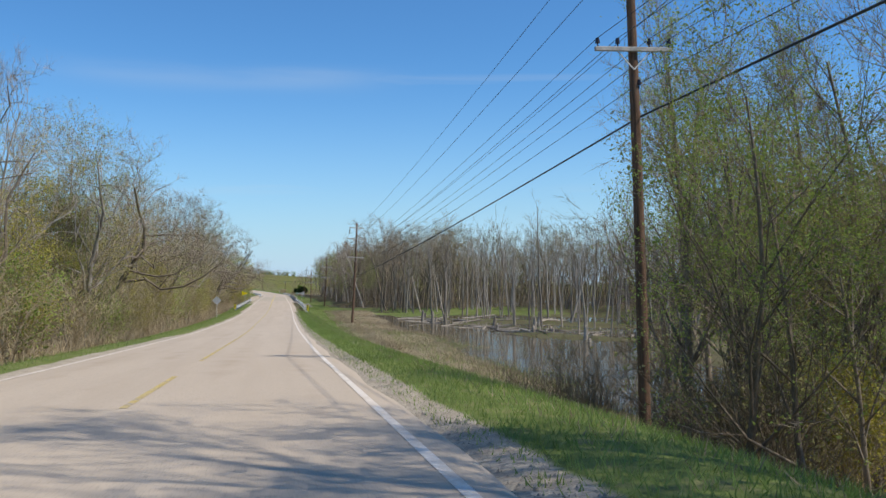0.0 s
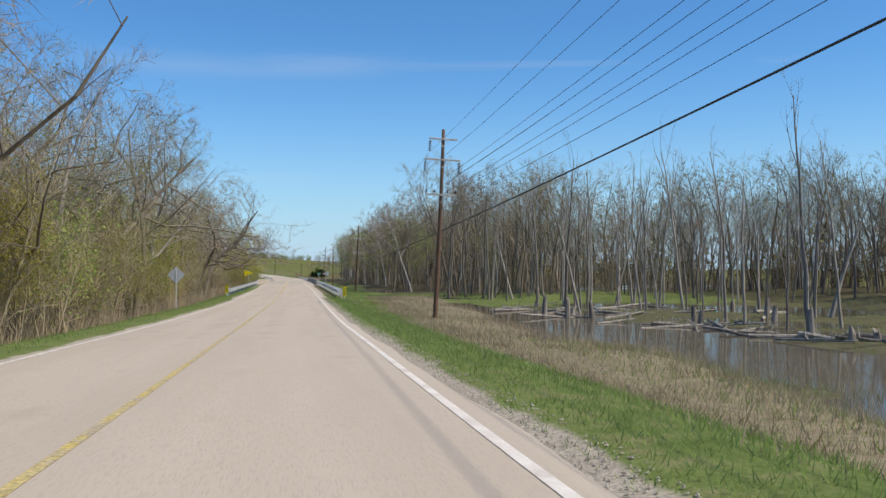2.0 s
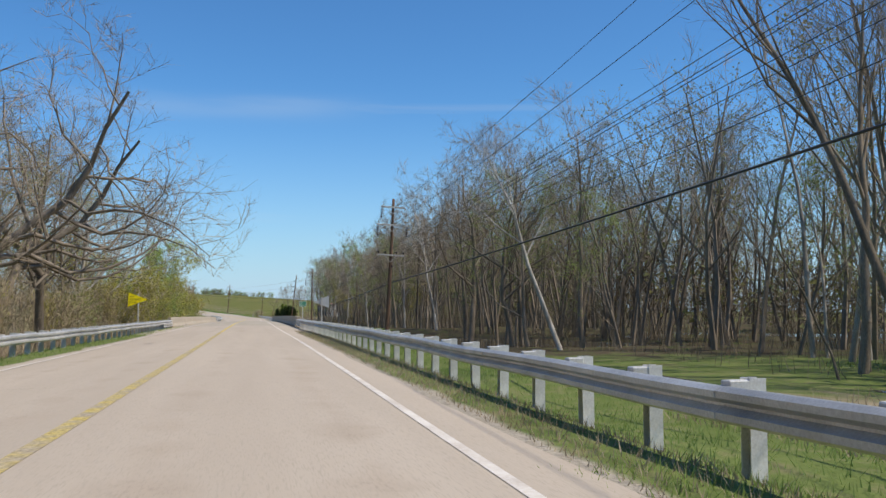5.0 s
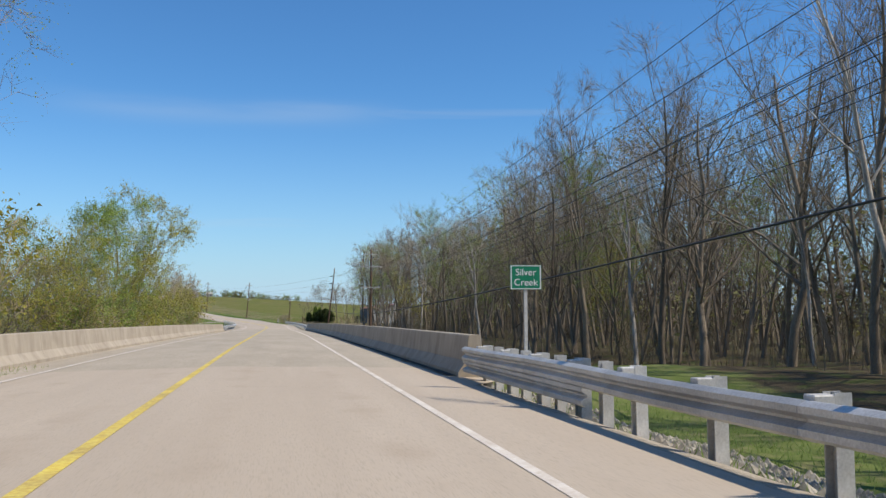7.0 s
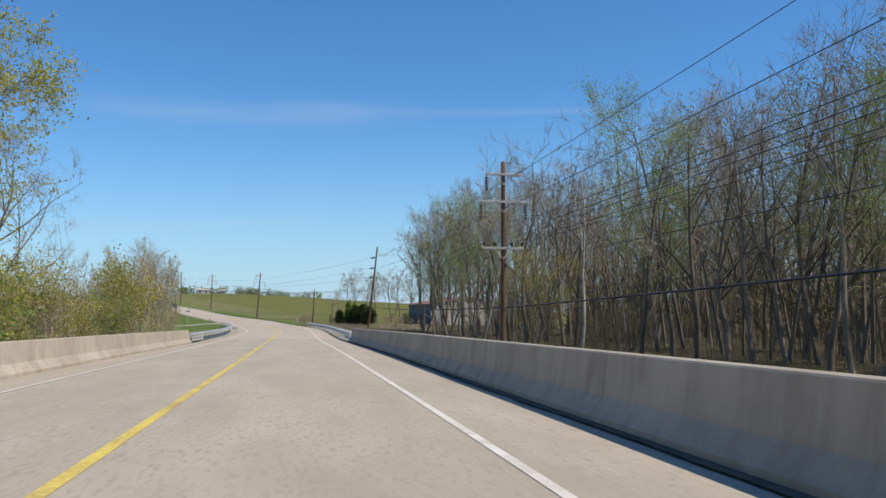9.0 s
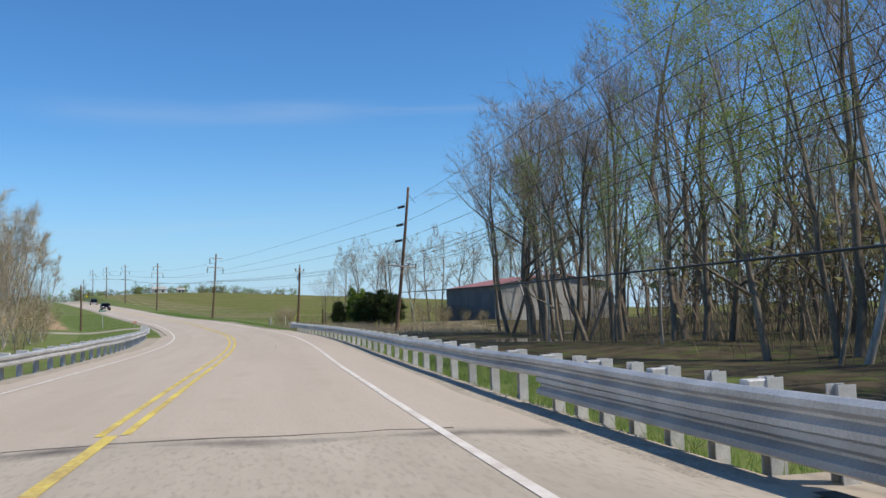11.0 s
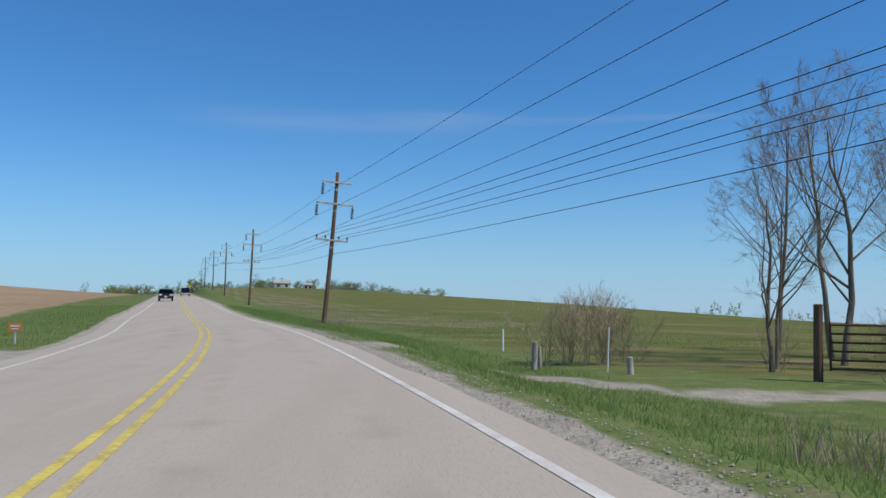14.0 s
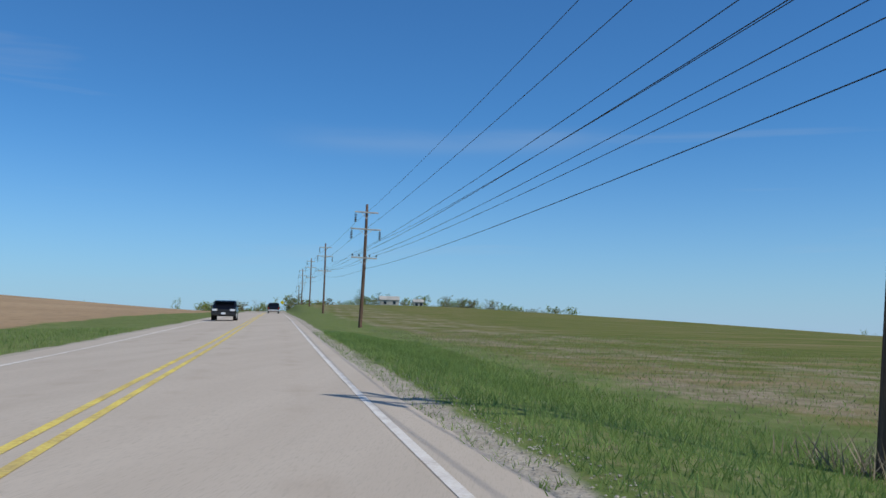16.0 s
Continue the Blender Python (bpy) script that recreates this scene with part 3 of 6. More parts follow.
def prism(bm, outline, z0, z1, plane="xz"):
    """A flat outline pulled from z0 to z1 along the axis that the plane leaves out."""
    def at(a, b, k):
        return {"xz": (a, k, b), "xy": (a, b, k), "yz": (k, a, b)}[plane]
    lo, hi = [bm.verts.new(at(a, b, z0)) for a, b in outline], [bm.verts.new(at(a, b, z1)) for a, b in outline]
    n = len(outline)
    bm.faces.new(lo), bm.faces.new(hi[::-1])
    for i in range(n):
        bm.faces.new((lo[i], hi[i], hi[(i + 1) % n], lo[(i + 1) % n]))
    bmesh.ops.recalc_face_normals(bm, faces=bm.faces[:])
    return bm


def word(text, size, mat, parent, at, turn, name="lettering", extrude=0.002):
    cu = bpy.data.curves.new(name, "FONT")
    cu.body, cu.size, cu.align_x, cu.align_y, cu.extrude = text, size, "CENTER", "CENTER", extrude
    ob = bpy.data.objects.new(name, cu)
    me = bpy.data.meshes.new_from_object(ob)
    bpy.data.objects.remove(ob)
    me.materials.clear()
    me.materials.append(mat)
    o = part(name, me, mat, parent)
    o.matrix_basis = pose(*at, *turn)
    return o


def gz(x, y):
    return float(ground_z(x, y))


# ---- bridge ----
bridge_y = (226.0, 326.0)
deck_ob = thing("bridge_deck", on_road(276, 0), "concrete road bridge deck over a creek", "bridge")
dv, df = [], []
for k, y in enumerate(np.linspace(226, 328, 26)):
    for d, dz in ((-6.2, -0.16), (6.2, -0.16), (6.2, -0.75), (-6.2, -0.75)):
        p = on_road(y, d, dz) - deck_ob.matrix_basis.translation
        dv.append(tuple(p))
    if k:
        b0 = 4 * (k - 1)
        df += [(b0 + i, b0 + (i + 1) % 4, b0 + 4 + (i + 1) % 4, b0 + 4 + i) for i in range(4)]
part("slab", mesh_of("slab", dv, df, [M_CONC]), M_CONC, deck_ob)
for y in (252, 276, 300):
    p = on_road(y, 0, -0.75) - deck_ob.matrix_basis.translation
    part("pier", boxed(11.0, 0.9, 4.5, (p.x, p.y, p.z - 2.25), bevel=0.08), M_CONC, deck_ob)


def parapet(side, y0, y1, label):
    """A safety-shaped concrete parapet, cast in bays with open joints."""
    top = thing("bridge_parapet", on_road(y0, side * 5.6), label, "concrete barrier")
    o = top.matrix_basis.translation
    prof = [(0.0, -0.2), (0.0, 0.08), (0.17, 0.32), (0.24, 0.86), (0.26, 0.88), (0.48, 0.88), (0.5, 0.86), (0.5, -0.2)]
    bays = np.linspace(y0, y1, 15)
    for a, b in zip(bays[:-1], bays[1:]):
        v, f = [], []
        ys = np.linspace(a + 0.008, b - 0.008, 4)
        for k, y in enumerate(ys):
            for d, h in prof:
                p = on_road(y, side * (5.35 + d), h - 0.11) - o
                v.append(tuple(p))
            if k:
                q = len(prof) * (k - 1)
                n = len(prof)
                f += [(q + i, q + (i + 1) % n, q + n + (i + 1) % n, q + n + i) for i in range(n)]
        n = len(prof)
        f += [tuple(range(n)), tuple(range(len(v) - n, len(v)))]
        me = mesh_of("bay", v, f, [M_CONC])
        bmx = bmesh.new(); bmx.from_mesh(me); bmesh.ops.recalc_face_normals(bmx, faces=bmx.faces[:]); bmx.to_mesh(me); bmx.free()
        part("bay", me, M_CONC, top)
    return top


parapet(1, 223.2, 326, "long concrete bridge parapet, its road side in shade")
parapet(-1, 226, 326, "sunlit long concrete bridge parapet")

# ---- guard rails ----
POST_GAP = 1.905


def beam_mesh(pts, side):
    """A W-beam along a few places; its face looks to the road (side: +1 when the road is to its left)."""
    prof = [(0.0, 0.155), (0.02, 0.15), (0.085, 0.115), (0.085, 0.06), (0.0, 0.012), (0.0, -0.012), (0.085, -0.06), (0.085, -0.115), (0.02, -0.15), (0.0, -0.155)]
    prof = prof + [(a - 0.008, b * 0.985) for a, b in prof[::-1]]
    v, f = [], []
    n = len(prof)
    for k, (p, nrm) in enumerate(pts):
        for a, b in prof:
            v.append(tuple(p - nrm * (a * side) + Vector((0, 0, b))))
        if k:
            q = n * (k - 1)
            f += [(q + i, q + (i + 1) % n, q + n + (i + 1) % n, q + n + i) for i in range(n)]
    f += [tuple(range(n))[::-1], tuple(range(len(v) - n, len(v)))]
    return mesh_of("beam", v, f, [M_STEEL], False)


post_bm = bmesh.new()
box(post_bm, 0.15, 0.012, 1.35, (0.0, 0.07, 0.05))
box(post_bm, 0.15, 0.012, 1.35, (0.0, -0.07, 0.05))
box(post_bm, 0.012, 0.13, 1.35, (0.0, 0.0, 0.05))
post_me = bpy.data.meshes.new("post"); post_bm.to_mesh(post_me); post_bm.free(); post_me.materials.append(M_STEELP)
blk_bm = bmesh.new()
box(blk_bm, 0.2, 0.15, 0.36, (0, 0, 0), bevel=0.01)
blk_me = bpy.data.meshes.new("blockout"); blk_bm.to_mesh(blk_me); blk_bm.free(); blk_me.materials.append(M_STEELP)


def guard_rail(side, y0, y1, label, off0=5.5, flare=(0.0, 0.0), end=True, rail_h=0.49, dense=None):
    """Posts, blockouts and lapped W-beams from y0 to y1; flare: how far each end leans out."""
    top = thing("guard_rail", on_road(y0, side * off0, -0.2), label, "guard rail", "roadside guard rails")
    o = top.matrix_basis.translation

    def place(y, h, extra=0.0):
        fl = flare[0] * max(0, 1 - (y - y0) / 12) ** 2 + flare[1] * max(0, 1 - (y1 - y) / 12) ** 2
        s, c = heading(y)
        nrm = Vector((float(c), float(-s), 0))
        d = side * (off0 + fl + extra)
        return on_road(y, d, h - 0.12) - o, nrm
    n = int((y1 - y0) / POST_GAP)
    ang = lambda y: -math.degrees(math.atan2(*[float(q) for q in heading(y)]))
    for i in range(n + 1):
        y = y0 + i * POST_GAP
        p, _ = place(y, -0.03, 0.27)
        ob = part("post", post_me, None, top)
        ob.matrix_basis = pose(p.x, p.y, p.z, random.uniform(-1.2, 1.2), random.uniform(-1, 1), ang(y) + random.uniform(-2, 2))
        p, _ = place(y, rail_h + 0.01, 0.12)
        ob = part("blockout", blk_me, None, top)
        ob.matrix_basis = pose(p.x, p.y, p.z, random.uniform(-1.5, 1.5), 0, ang(y))
    step_y = POST_GAP * 2
    y = y0
    k = 0
    while y < y1 - 0.3:
        e = min(y + step_y + 0.25, y1 + 0.2)
        pts = []
        for yy in np.linspace(y, e, 4):
            p, nrm = place(yy, rail_h + 0.0, 0.0 + 0.006 * (k % 2))
            p.z += 0.012 * math.sin(yy * 0.7) + 0.008 * math.sin(yy * 0.23)
            pts.append((p, nrm))
        part("beam", beam_mesh(pts, side), M_STEEL, top)
        y += step_y
        k += 1
    return top, place


def transition(top, place, side, y0, y1):
    """The stiff end next to the parapet: closer posts and a second beam below."""
    for y in np.arange(y0, y1, 0.95):
        p, _ = place(y, -0.03, 0.27)
        ob = part("post", post_me, None, top)
        ob.matrix_basis = pose(p.x, p.y, p.z)
    for a in np.arange(y0, y1 - 0.5, 3.81):
        pts = []
        for yy in np.linspace(a, min(a + 3.9, y1), 4):
            p, nrm = place(yy, 0.24, 0.01)
            pts.append((p, nrm))
        part("beam", beam_mesh(pts, side), M_STEEL, top)


gr1, pl = guard_rail(1, 134.5, 223.0, "galvanised steel guard rail on the grassy road shoulder", flare=(-0.3, 0))
gr2, pl2 = guard_rail(-1, 152.0, 226.0, "galvanised steel guard rail facing the road, seen from its front", flare=(0.0, 0))
gr3, pl3 = guard_rail(1, 326.6, 393.6, "galvanised steel guard rail along the curve", flare=(0, 0.25))
gr4, pl4 = guard_rail(-1, 327.0, 408.0, "sunlit galvanised steel guard rail round the bend", flare=(0, 0.4))


transition(gr1, pl, 1, 215.6, 223.1)
transition(gr2, pl2, -1, 218.4, 226.0)
transition(gr3, pl3, 1, 326.6, 334.2)
transition(gr4, pl4, -1, 327.0, 334.6)


def end_terminal(top, place, y, side, first):
    p, nrm = place(y, 0.49)
    s = -1 if first else 1
    b = boxed(0.42, 0.34, 0.5, (p.x - 0.05 * side, p.y + 0.15 * s, p.z), bevel=0.02)
    box(b, 0.32, 0.6, 0.34, (p.x, p.y - 0.3 * s, p.z), bevel=0.02)
    t = part("end_terminal", b, M_STEEL, top, "boxed steel impact head")
    f = boxed(0.36, 0.012, 0.2, (p.x - 0.05 * side, p.y + 0.328 * s, p.z + 0.12))
    box(f, 0.36, 0.012, 0.17, (p.x - 0.05 * side, p.y + 0.328 * s, p.z - 0.13))
    part("head_plate", f, M_BLACK, t)


end_terminal(gr3, pl3, 394.0, 1, False)
end_terminal(gr4, pl4, 408.4, -1, False)


def object_marker(at, side):
    t = thing("object_marker", at, "yellow and black striped marker board at the guard rail end", "road sign", "marker boards")
    part("post", boxed(0.06, 0.06, 1.5, (0, 0.03, 0.4)), M_STEELP, t)
    board = part("board", boxed(0.32, 0.008, 0.9, (0, 0, 0.72), bevel=0.002), M_SIGNY, t)
    for i in range(5):
        bm = bmesh.new()
        z = 0.36 + i * 0.18
        lean = 0.16 * side
        prism(bm, [(-0.155, z - lean / 2), (0.155, z + lean / 2), (0.155, z + lean / 2 + 0.085), (-0.155, z - lean / 2 + 0.085)], -0.0085, -0.0045)
        part("stripe", bm, M_BLACK, board)


p = on_road(133.6, 5.7)
object_marker((p.x, p.y, gz(p.x, p.y)), 1)
p = on_road(151.2, -5.8)
object_marker((p.x, p.y, gz(p.x, p.y)), -1)

# ---- signs ----


def post_sign(name, at, label, outline, mat_face, face_to_camera, legend=(), post_h=2.4, post_back=0.04, wood=False, yaw=0.0, leg_mat=None, border=None):
    """A flat plate (x, z outline about the plate's middle, at post_h) on one post."""
    x, y, z = at
    g = gz(x, y)
    t = thing(name, (x, y, g), label, "road sign", rz_=yaw)
    h = z - g
    ztop = max(b for _, b in outline)
    pm = M_ARM if wood else M_STEELP
    ps = -1 if not face_to_camera else 1
    part("post", boxed(0.09 if wood else 0.06, 0.09 if wood else 0.04, h + ztop * 0.8 + 0.4, (0, ps * (0.055 if wood else 0.03), (h + ztop * 0.8 - 0.4) / 2), bevel=0.004), pm, t)
    bm = bmesh.new()
    prism(bm, [(a, b + h) for a, b in outline], -0.003, 0.003)
    plate = part("plate", bm, mat_face if face_to_camera else M_ALU, t)
    if border:
        k = border[1]
        cxm = sum(a for a, _ in outline) / len(outline); czm = sum(b for _, b in outline) / len(outline)
        outer = [(cxm + (a - cxm) * 0.965, czm + (b - czm) * 0.965 + h) for a, b in outline]
        inner = [(cxm + (a - cxm) * k, czm + (b - czm) * k + h) for a, b in outline]
        bm = bmesh.new()
        n = len(outer)
        vo = [bm.verts.new((a, -0.0055, b)) for a, b in outer]; vi = [bm.verts.new((a, -0.0055, b)) for a, b in inner]
        for i in range(n):
            bm.faces.new((vo[i], vo[(i + 1) % n], vi[(i + 1) % n], vi[i]))
        part("border", bm, border[0], plate)
    for text, size, dx, dz in legend:
        word(text, size, leg_mat, plate, (dx, -0.006, h + dz), (90, 0, 0))
    return t


post_sign("warning_sign", (-7.31, 114.4, -1.85), "bare grey back of a diamond-shaped road sign on a post", [(0, -0.55), (0.55, 0), (0, 0.55), (-0.55, 0)], M_ALU, False)
post_sign("pennant_sign", (-7.0, 209.0, -2.94), "yellow pennant sign reading no passing zone", [(-0.7, -0.52), (0.7, 0), (-0.7, 0.52)], M_SIGNY, True,
          [("NO", 0.19, -0.45, 0.21), ("PASSING", 0.19, -0.2, 0.0), ("ZONE", 0.19, -0.38, -0.21)], leg_mat=M_BLACK, border=(M_BLACK, 0.93))
post_sign("pennant_sign", (6.05, 209.6, -3.17), "grey back of a triangular pennant sign on a wooden post", [(-0.62, 0), (0.55, -0.46), (0.55, 0.46)], M_ALU, False, wood=True)
post_sign("creek_sign", (5.23, 219.65, -3.34), "green sign with white letters reading Silver Creek", [(-0.29, -0.22), (0.29, -0.22), (0.29, 0.22), (-0.29, 0.22)], M_GREEN, True,
          [("Silver", 0.175, 0, 0.085), ("Creek", 0.175, 0, -0.095)], leg_mat=M_SIGNW, border=(M_SIGNW, 0.90))

# ---- utility poles and their wires ----


def insulator_string(parent, at, vec, n=5):
    """A chain of porcelain discs from at along vec."""
    v = Vector(vec)
    bm = bmesh.new()
    tube(bm, at, Vector(at) + v, 0.02, 0.02, 5)
    for i in range(n):
        a = Vector(at) + v * (0.15 + 0.7 * i / (n - 1))
        b = a + v.normalized() * 0.07
        tube(bm, a, b, 0.075, 0.125, 8)
    return part("insulator", bm, M_PORC, parent, "dark porcelain disc insulator string", smooth=False)


def pin_insulator(parent, at):
    bm = tube(bmesh.new(), at, (at[0], at[1], at[2] + 0.14), 0.02, 0.02, 5)
    tube(bm, (at[0], at[1], at[2] + 0.10), (at[0], at[1], at[2] + 0.24), 0.07, 0.05, 8)
    return part("insulator", bm, M_PORC, parent)


def pole_shaft(t, height, r0=0.17, r1=0.11):
    """A round, slightly bent and tapered shaft in one piece."""
    n, sides = 9, 10
    v, f = [], []
    for i in range(n):
        q = i / (n - 1)
        r = r0 + (r1 - r0) * q
        for k in range(sides):
            a = 2 * math.pi * k / sides
            v.append((0.05 * math.sin(q * 3) + r * math.cos(a), r * math.sin(a), -0.6 + (height + 0.6) * q))
        if i:
            b = sides * (i - 1)
            f += [(b + k, b + (k + 1) % sides, b + sides + (k + 1) % sides, b + sides + k) for k in range(sides)]
    f.append(tuple(range(len(v) - sides, len(v))))
    return part("shaft", mesh_of("shaft", v, f, [M_POLE], True), M_POLE, t)


def arm(t, z, half, shift=0.0, brace=True):
    b = boxed(2 * half, 0.10, 0.12, (shift, -0.16, z), bevel=0.012)
    a = part("crossarm", b, M_ARM, t)
    if brace:
        bm = tube(bmesh.new(), (-half * 0.45, -0.17, z - 0.03), (0, -0.15, z - 0.55), 0.018, 0.018, 5)
        tube(bm, (half * 0.45, -0.17, z - 0.03), (0, -0.15, z - 0.55), 0.018, 0.018, 5)
        part("brace", bm, M_STEELP, t)
    return a


def transmission_pole(at, height, lean, yaw, label, cable=4.6):
    """Two upper arms with hanging strings, one lower arm with pins. Returns the pole and its wire places."""
    t = thing("utility_pole", at, label, "utility pole", "poles beside the road", rz_=yaw, tilt=(0, lean))
    pole_shaft(t, height)
    z1, z2, z3 = height - 0.7, height - 2.15, height - 4.6
    arm(t, z1, 1.0); arm(t, z2, 1.28); arm(t, z3, 1.1)
    ends = []
    for x, z in ((-0.92, z1 - 0.06), (-1.2, z2 - 0.06), (1.2, z2 - 0.06)):
        insulator_string(t, (x, -0.16, z), (0, 0, -0.85))
        ends.append((x, -0.16, z - 0.88))
    for x in (-1.02, -0.45, 0.45, 1.02):
        pin_insulator(t, (x, -0.16, z3 + 0.05))
        ends.append((x, -0.16, z3 + 0.29))
    ends.append((0.16, -0.1, z3 - 0.9))
    ends.append((0.18, 0.0, cable))
    pin_insulator(t, (0.14, -0.1, z3 - 1.05))
    bpy.context.view_layer.update()
    return t, [t.matrix_basis @ Vector(e) for e in ends]


P_AT = [((9.4, -74.0), 13.0, 2.0), ((9.75, 22.3), 15.0, -1.4), ((9.92, 116.1), 12.6, 3.0), ((11.5, 213.4), 11.5, 3.2), ((11.95, 308.5), 11.9, 0.8)]
LATE = [((-6.9, 463.0), 10.2, 4.2), ((-22.6, 527.0), 10.5, 1.8), ((-39.6, 596.5), 11.6, 0.5), ((-55.5, 660.0), 11.5, 0.5), ((-72.0, 725.0), 11.5, 0.5), ((-90.0, 800.0), 11.5, 0.0)]
wire_ends = []
for (x, y), h, lean in P_AT:
    t, e = transmission_pole((x, y, gz(x, y) if y < 0 or y > 200 else (-4.44 if y > 100 else -3.0)), h, lean, 0, "tall weathered wooden utility pole with three crossarms", {22.3: 8.6, 116.1: 5.5, 213.4: 4.7, 308.5: 4.2}.get(y, 7.0))
    wire_ends.append(e)

# the leaning corner pole: strings strung sideways, one double arm low down
t = thing("utility_pole", (12.33, 397.2, gz(12.33, 397.2)), "leaning wooden corner pole with insulator strings towards the bend", "utility pole", "poles beside the road", rz_=8, tilt=(0, 6.6))
pole_shaft(t, 12.6)
arm(t, 5.6, 1.3)
part("crossarm", boxed(2.6, 0.10, 0.12, (0, 0.17, 5.6), bevel=0.012), M_ARM, t)
e = []
for z in (10.9, 9.3, 7.9):
    insulator_string(t, (-0.1, 0.02, z), (-0.45, 0.75, -0.12))
    e.append((-0.55, 0.8, z - 0.1))
for x in (-1.22, -0.55, 0.55, 1.22):
    pin_insulator(t, (x, -0.16, 5.65)); e.append((x, -0.16, 5.9))
e += [(0.16, -0.1, 4.9), (0.18, 0, 3.35)]
for z in (11.9, 8.2):
    part("bracket", tube(bmesh.new(), (0.1, 0, z), (0.75, 0.2, z - 0.55), 0.02, 0.02, 5), M_PORC, t)
wire_ends.append([t.matrix_basis @ Vector(q) for q in e])

# the short service pole with its guy guard
t = thing("utility_pole", (4.05, 403.45, gz(4.05, 403.45)), "short wooden service pole with a small crossarm and yellow guy guard", "utility pole", "poles beside the road", tilt=(0, 3.5))
pole_shaft(t, 5.7, 0.115, 0.09)
part("crossarm", boxed(0.8, 0.09, 0.1, (0, -0.15, 5.3), bevel=0.01), M_ARM, t)
for x in (-0.36, 0.36):
    pin_insulator(t, (x, -0.15, 5.33))
pin_insulator(t, (0, 0, 5.7))
for z in (5.05, 4.8):
    part("fuse_holder", tube(bmesh.new(), (-0.1, -0.15, z), (-0.18, -0.2, z - 0.3), 0.04, 0.03, 6), M_PORC, t)
bm = bmesh.new()
pp_ = [(-0.05, -0.2, 1.5), (-0.25, -0.25, 1.0), (-0.42, -0.28, 0.5), (-0.45, -0.3, 0.0)]
for a, b in zip(pp_[:-1], pp_[1:]):
    tube(bm, a, b, 0.02, 0.02, 6)
part("guy_guard", bm, M_CABLEY, t, "yellow plastic guy wire guard")

for (x, y), h, lean in LATE:
    t, e = transmission_pole((x, y, gz(x, y)), h, lean, 14, "weathered wooden utility pole with hanging insulators at the field edge")
    wire_ends.append(e)


def wire(a_list, radius, label):
    """One wire over all its poles, sagging between them."""
    cu = bpy.data.curves.new("power_line", "CURVE")
    cu.dimensions, cu.bevel_depth, cu.bevel_resolution = "3D", radius, 0
    pts = []
    for a, b in zip(a_list[:-1], a_list[1:]):
        L = (b - a).length
        sag = L * L * (0.00003 if radius > 0.02 else 0.00007)
        for i in range(14):
            q = i / 14
            p_ = a.lerp(b, q)
            pts.append((p_.x, p_.y, p_.z - 4 * sag * q * (1 - q)))
    pts.append(tuple(a_list[-1]))
    sp = cu.splines.new("POLY")
    sp.points.add(len(pts) - 1)
    sp.points.foreach_set("co", [c for p_ in pts for c in (*p_, 1.0)])
    ob = bpy.data.objects.new("power_line", cu)
    me = bpy.data.meshes.new_from_object(ob)
    bpy.data.objects.remove(ob)
    me.materials.clear(); me.materials.append(M_WIRE)
    return tagged(new("power_line", me), label, "wire", "overhead wires")


for k in range(9):
    wire([e[k] for e in (wire_ends[:6] if k == 8 else wire_ends)], 0.032 if k == 8 else (0.012 if k < 3 else 0.011), "thick black communications cable sagging between poles" if k == 8 else "thin dark power line strung between poles")

# poles on the far side of the road
for x, y, h in ((-21.0, 436.2, 5.6),):
    t = thing("utility_pole", (x, y, gz(x, y)), "plain wooden pole standing in the roadside grass", "utility pole", "poles beside the road", tilt=(0, 0.8))
    pole_shaft(t, h, 0.14, 0.09)

